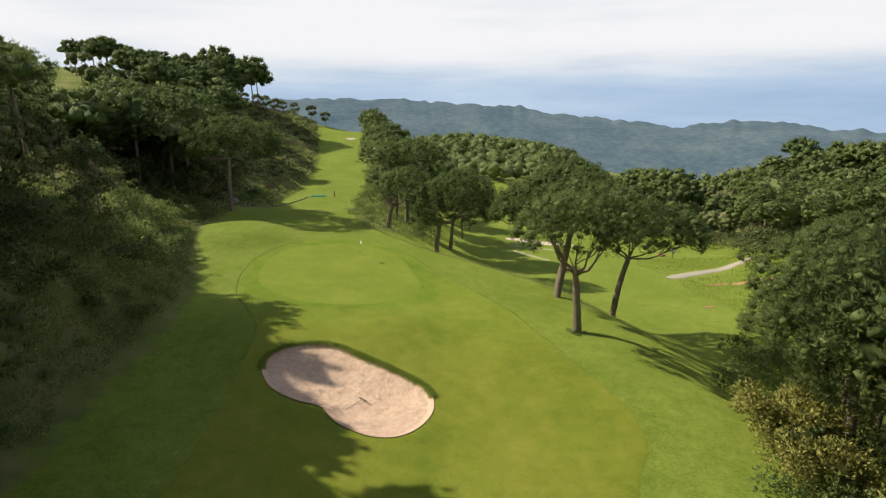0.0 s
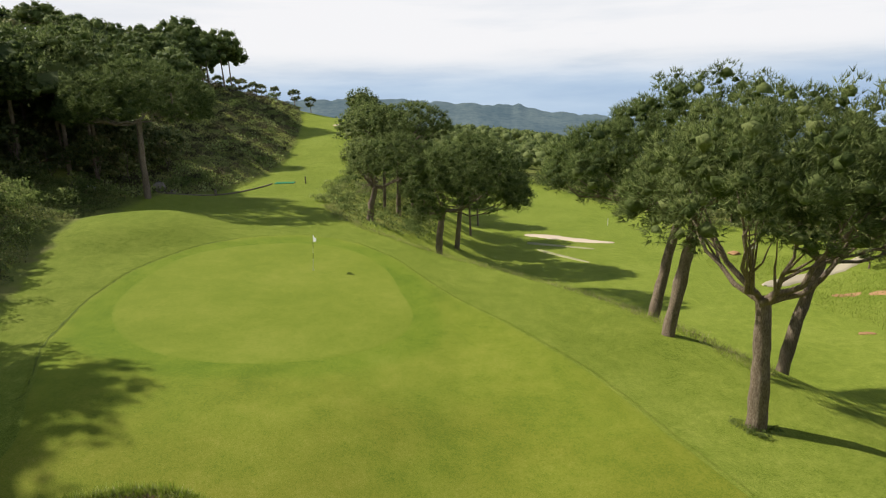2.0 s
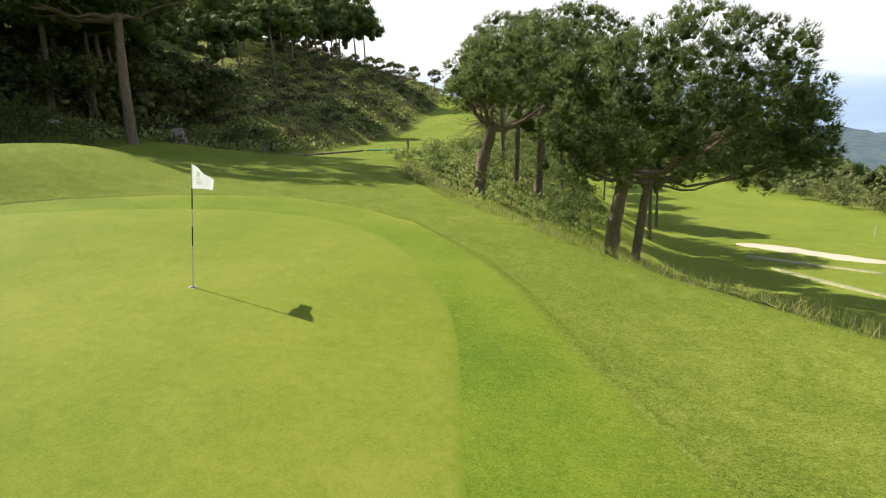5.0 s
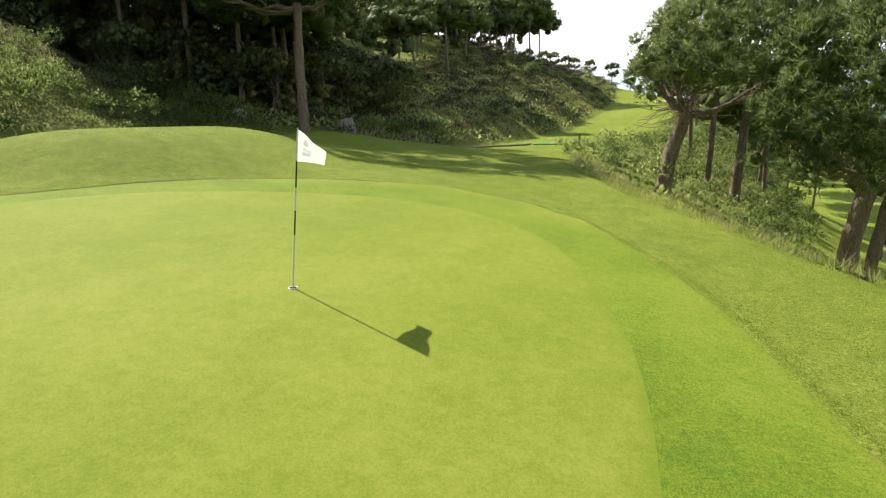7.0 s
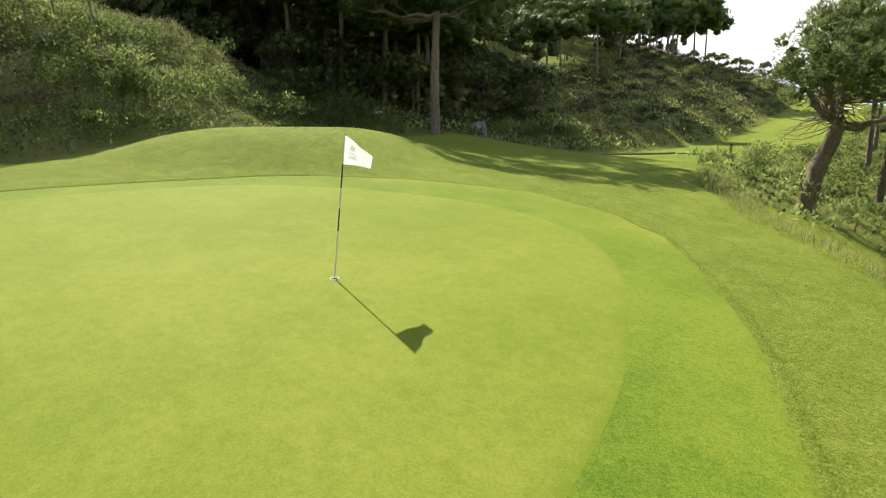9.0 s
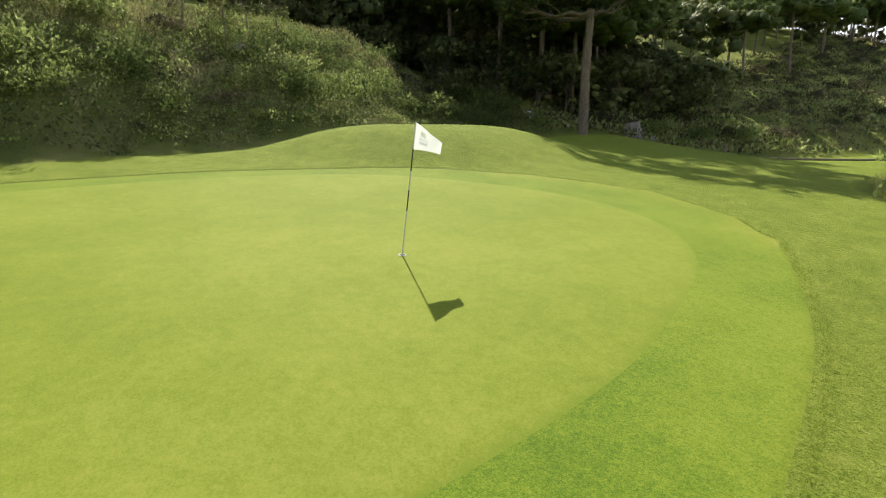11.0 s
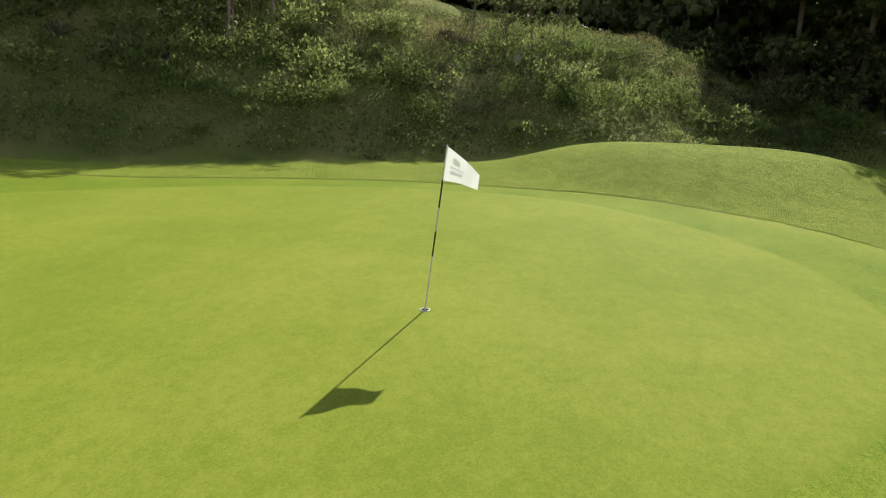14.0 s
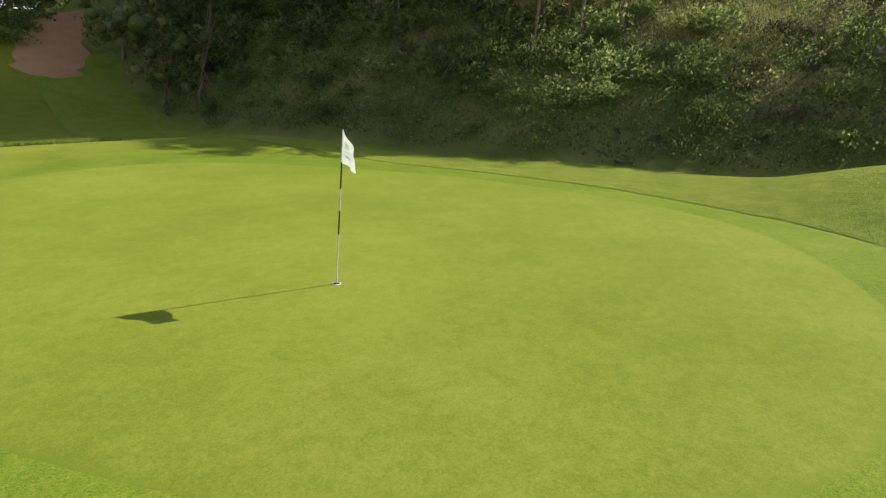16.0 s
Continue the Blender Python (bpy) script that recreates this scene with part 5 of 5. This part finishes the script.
rock(-30.7, 85.4, 0.62, 1.15, 3, M_ROCK, "upright grey rock at the foot of the bank")
rock(-29.9, 86.4, 0.35, 0.8, 4, M_ROCK, "small grey rock at the foot of the bank")
rock(-33.6, 78.6, 0.42, 0.6, 5, M_PAINT, "pale stone in the undergrowth")
for j, (x, y) in enumerate(((-33.0, 60.0), (-33.6, 61.0), (-33.2, 62.6))):
    rock(x, y, (0.46, 0.34, 0.5)[j], 0.6, 8 + j, M_ROCK, "rounded grey stone on the crest of the bank")


def timber(a, b, r, seed):
    """A log lying on the ground."""
    q = np.random.RandomState(seed)
    n = 8
    t = np.linspace(0, 1, n)
    x, y = a[0] + (b[0] - a[0]) * t, a[1] + (b[1] - a[1]) * t
    P = np.stack([x, y, height(x, y) + r * 0.8], -1)
    v, f = tube(np.vstack([P[:1], P, P[-1:]]), np.concatenate([[0.002], r * (1 + 0.06 * q.randn(n)), [0.002]]), 10)
    return tagged(new("log", mesh_arrays("log", v, f, (M_LOG,), True)), "weathered log edging along the foot of the bank", "log", "log edging")


logline = [(-30.6, 84.6), (-28.4, 87.6), (-26.9, 90.6), (-25.7, 93.8), (-24.9, 97.0), (-24.4, 100.2), (-24.2, 103.0)]
for j in range(6):
    timber(logline[j], logline[j + 1], 0.09, 50 + j)


def box(w, d, h, bevel):
    bm = bmesh.new()
    bmesh.ops.create_cube(bm, size=1, matrix=Matrix.Diagonal((w, d, h, 1)))
    bmesh.ops.bevel(bm, geom=bm.edges[:], offset=bevel, segments=2, affect="EDGES")
    return bm


def bm_part(name, bm, mat, parent, m, label=""):
    me = bpy.data.meshes.new(name)
    bm.to_mesh(me)
    bm.free()
    me.materials.append(mat)
    o = new(name, me)
    o.parent, o.matrix_basis = parent, m
    return tagged(o, label) if label else o


def ground_at(x, y):
    return float(height(x, y))


mat_ = tagged(new("tee_mat"), "green artificial turf mat on the tee", "mat")
mat_.matrix_basis = pose(-22.6, 103.7, ground_at(-22.6, 103.7), 0, 0, 4)
bm_part("turf", box(2.6, 1.5, 0.05, 0.01), M_MAT, mat_, pose(0, 0, 0.05))
bm_part("rubber_base", box(2.7, 1.6, 0.04, 0.008), M_STICKB, mat_, pose(0, 0, 0.012), "black rubber base")
bin_ = tagged(new("tee_post"), "dark wooden post beside the tee", "post")
bin_.matrix_basis = pose(-19.6, 103.0, ground_at(-19.6, 103.0))
bm_part("post", box(0.16, 0.16, 0.9, 0.02), M_LOG, bin_, pose(0, 0, 0.43))
bm_part("cap", box(0.2, 0.2, 0.06, 0.015), M_STICKB, bin_, pose(0, 0, 0.9))
fence = tagged(new("tee_post"), "stout wooden post at the foot of the bank", "post")
fence.matrix_basis = pose(-26.6, 89.6, ground_at(-26.6, 89.6))
bm_part("post", box(0.22, 0.22, 0.75, 0.03), M_LOG, fence, pose(0, 0, 0.36))

sign = tagged(new("signboard"), "small pale board on a wooden post beside the lower fairway", "sign")
sign.matrix_basis = pose(36.3, 92.3, ground_at(36.3, 92.3), 0, 0, -25)
bm_part("post", box(0.12, 0.12, 1.5, 0.01), M_LOG, sign, pose(0, 0, 0.72))
bm_part("board", box(0.75, 0.05, 0.5, 0.01), M_PAINT, sign, pose(0, -0.09, 1.35), "pale painted board")
marker = tagged(new("marker_post"), "thin white marker post by the lower fairway", "post")
marker.matrix_basis = pose(27.0, 120.5, ground_at(27.0, 120.5))
v, f = tube([(0, 0, -0.1), (0, 0, 0.6), (0, 0, 1.25)], [0.05, 0.05, 0.045], 8)
part("pole", v, f, M_PAINT, marker)
rock(35.2, 94.3, 0.7, 0.4, 15, M_DIRT, "low heap of brown earth beside the lower fairway")

# the rake in the bunker
rake = tagged(new("bunker_rake"), "wooden bunker rake lying in the sand", "rake")
rz = ground_at(-5.0, 33.0)
rake.matrix_basis = pose(-5.75, 32.9, ground_at(-5.75, 32.9) + 0.10, 0, -3, 48)
v, f = tube([(-0.7, 0, 0), (0, 0, 0.03), (0.65, 0, 0.05)], [0.016, 0.016, 0.016], 8)
part("handle", v, f, M_LOG, rake)
bm_part("head", box(0.07, 0.62, 0.045, 0.008), M_LOG, rake, pose(0.68, 0, 0.05))
for k in range(9):
    bm_part("tooth", box(0.018, 0.018, 0.1, 0.003), M_LOG, rake, pose(0.68, -0.28 + 0.07 * k, 0.0))


# ---- the flag ----
M_CLOTH = material("flag_cloth", [(0.3, (0.86, 0.89, 0.95)), (0.7, (0.9, 0.93, 0.98))], [(6, 0.4), (60, 0.3)], 0.8, 0.002, 300, translucent=0.4)
M_PRINT = material("flag_print", [(0.3, (0.80, 0.83, 0.85)), (0.7, (0.84, 0.86, 0.88))], [(30, 0.6)], 0.8, translucent=0.45)
M_PRINTG = material("flag_print_green", [(0.3, (0.78, 0.84, 0.76)), (0.7, (0.82, 0.87, 0.80))], [(30, 0.6)], 0.8, translucent=0.45)
# near-black that stands for the shade inside the hole
M_HOLE_SHADE = material("cup_shade", [(0.3, (0.02, 0.025, 0.01)), (0.7, (0.035, 0.04, 0.02))], [(30, 0.6)], 0.9)


flag = tagged(new("flagstick"), "thin black and white flagstick with a white flag in the hole", "flagstick")
flag.matrix_basis = Matrix.Translation((-9.0, 59.0, float(height(-9.0, 59.0)) + 0.026))
LEAN_TO = np.array([0.10, 0.25, 2.115])
bands = [(-0.02, 0.72, M_STICKW, "white_section"), (0.72, 1.05, M_STICKB, "black_section"), (1.05, 1.35, M_STICKW, "white_section"), (1.35, 1.70, M_STICKB, "black_section"), (1.70, 2.12, M_STICKW, "white_section")]
for z0, z1, mat, nm in bands:
    v, f = tube([LEAN_TO * z0 / 2.115, LEAN_TO * (z0 + z1) / 4.23, LEAN_TO * z1 / 2.115], [0.0105, 0.0105, 0.0105], 10)
    part(nm, v, f, mat, flag)
u, w = np.meshgrid(np.linspace(0, 1, 25), np.linspace(0, 1, 15))
pole = LEAN_TO * (2.105 - 0.42 * w[..., None]) / 2.115


def cloth_point(u, w):
    """A point of the flying cloth: u out from the stick, w down from the top."""
    w = w + (1 - w) * 0.6 * u                                # the free end hangs to a point
    base = LEAN_TO * (2.105 - 0.42 * w[..., None]) / 2.115
    out = 0.46 * u
    return base + np.stack([0.13 * out + 0.045 * np.sin(u * 7 + w * 2.2) * u, 0.95 * out, -0.06 * u ** 1.5 - 0.03 * u * u * w], -1)


cl = cloth_point(u, w)
cloth = part("cloth", cl.reshape(-1, 3), grid_faces(15, 25), M_CLOTH, flag, "white cloth flag rippling in the wind")
for u0, u1, w0, w1, mat in ((0.22, 0.42, 0.20, 0.42, M_PRINTG), (0.16, 0.56, 0.50, 0.57, M_PRINT), (0.18, 0.52, 0.64, 0.76, M_PRINT)):
    for side in (1,):
        uu, ww = np.meshgrid(np.linspace(u0, u1, 8), np.linspace(w0, w1, 5))
        p = cloth_point(uu, ww) + np.array([0.003 * side, 0, 0])
        part("print", p.reshape(-1, 3), grid_faces(5, 8), mat, cloth)
ring = []
for rr, zz in ((0.054, 0.003), (0.068, 0.004), (0.068, -0.02), (0.054, -0.06)):
    ring += [(rr * math.cos(a), rr * math.sin(a), zz) for a in np.linspace(0, 2 * math.pi, 28, endpoint=False)]
ring += [(0.001 * math.cos(a), 0.001 * math.sin(a), 0.0015) for a in np.linspace(0, 2 * math.pi, 28, endpoint=False)]
i = np.arange(28 * 5).reshape(5, 28)
rf = np.stack([i[:2], np.roll(i[:2], -1, 1), np.roll(i[1:3], -1, 1), i[1:3]], -1).reshape(-1, 4)
cup = tagged(new("golf_hole"), "round hole in the turf with a white rim", "hole")
cup.matrix_basis = flag.matrix_basis
part("rim", ring, rf, M_STICKW, cup, "white rim")
# flat disc at the rim's level, its dark colour painting the hole's shade
part("hollow", np.array(ring)[:, :] - np.array([0, 0, 0.001]), np.stack([i[0], np.roll(i[0], -1), np.roll(i[4], -1), i[4]], -1), M_HOLE_SHADE, cup, "flat dark disc for the shade inside the hole")
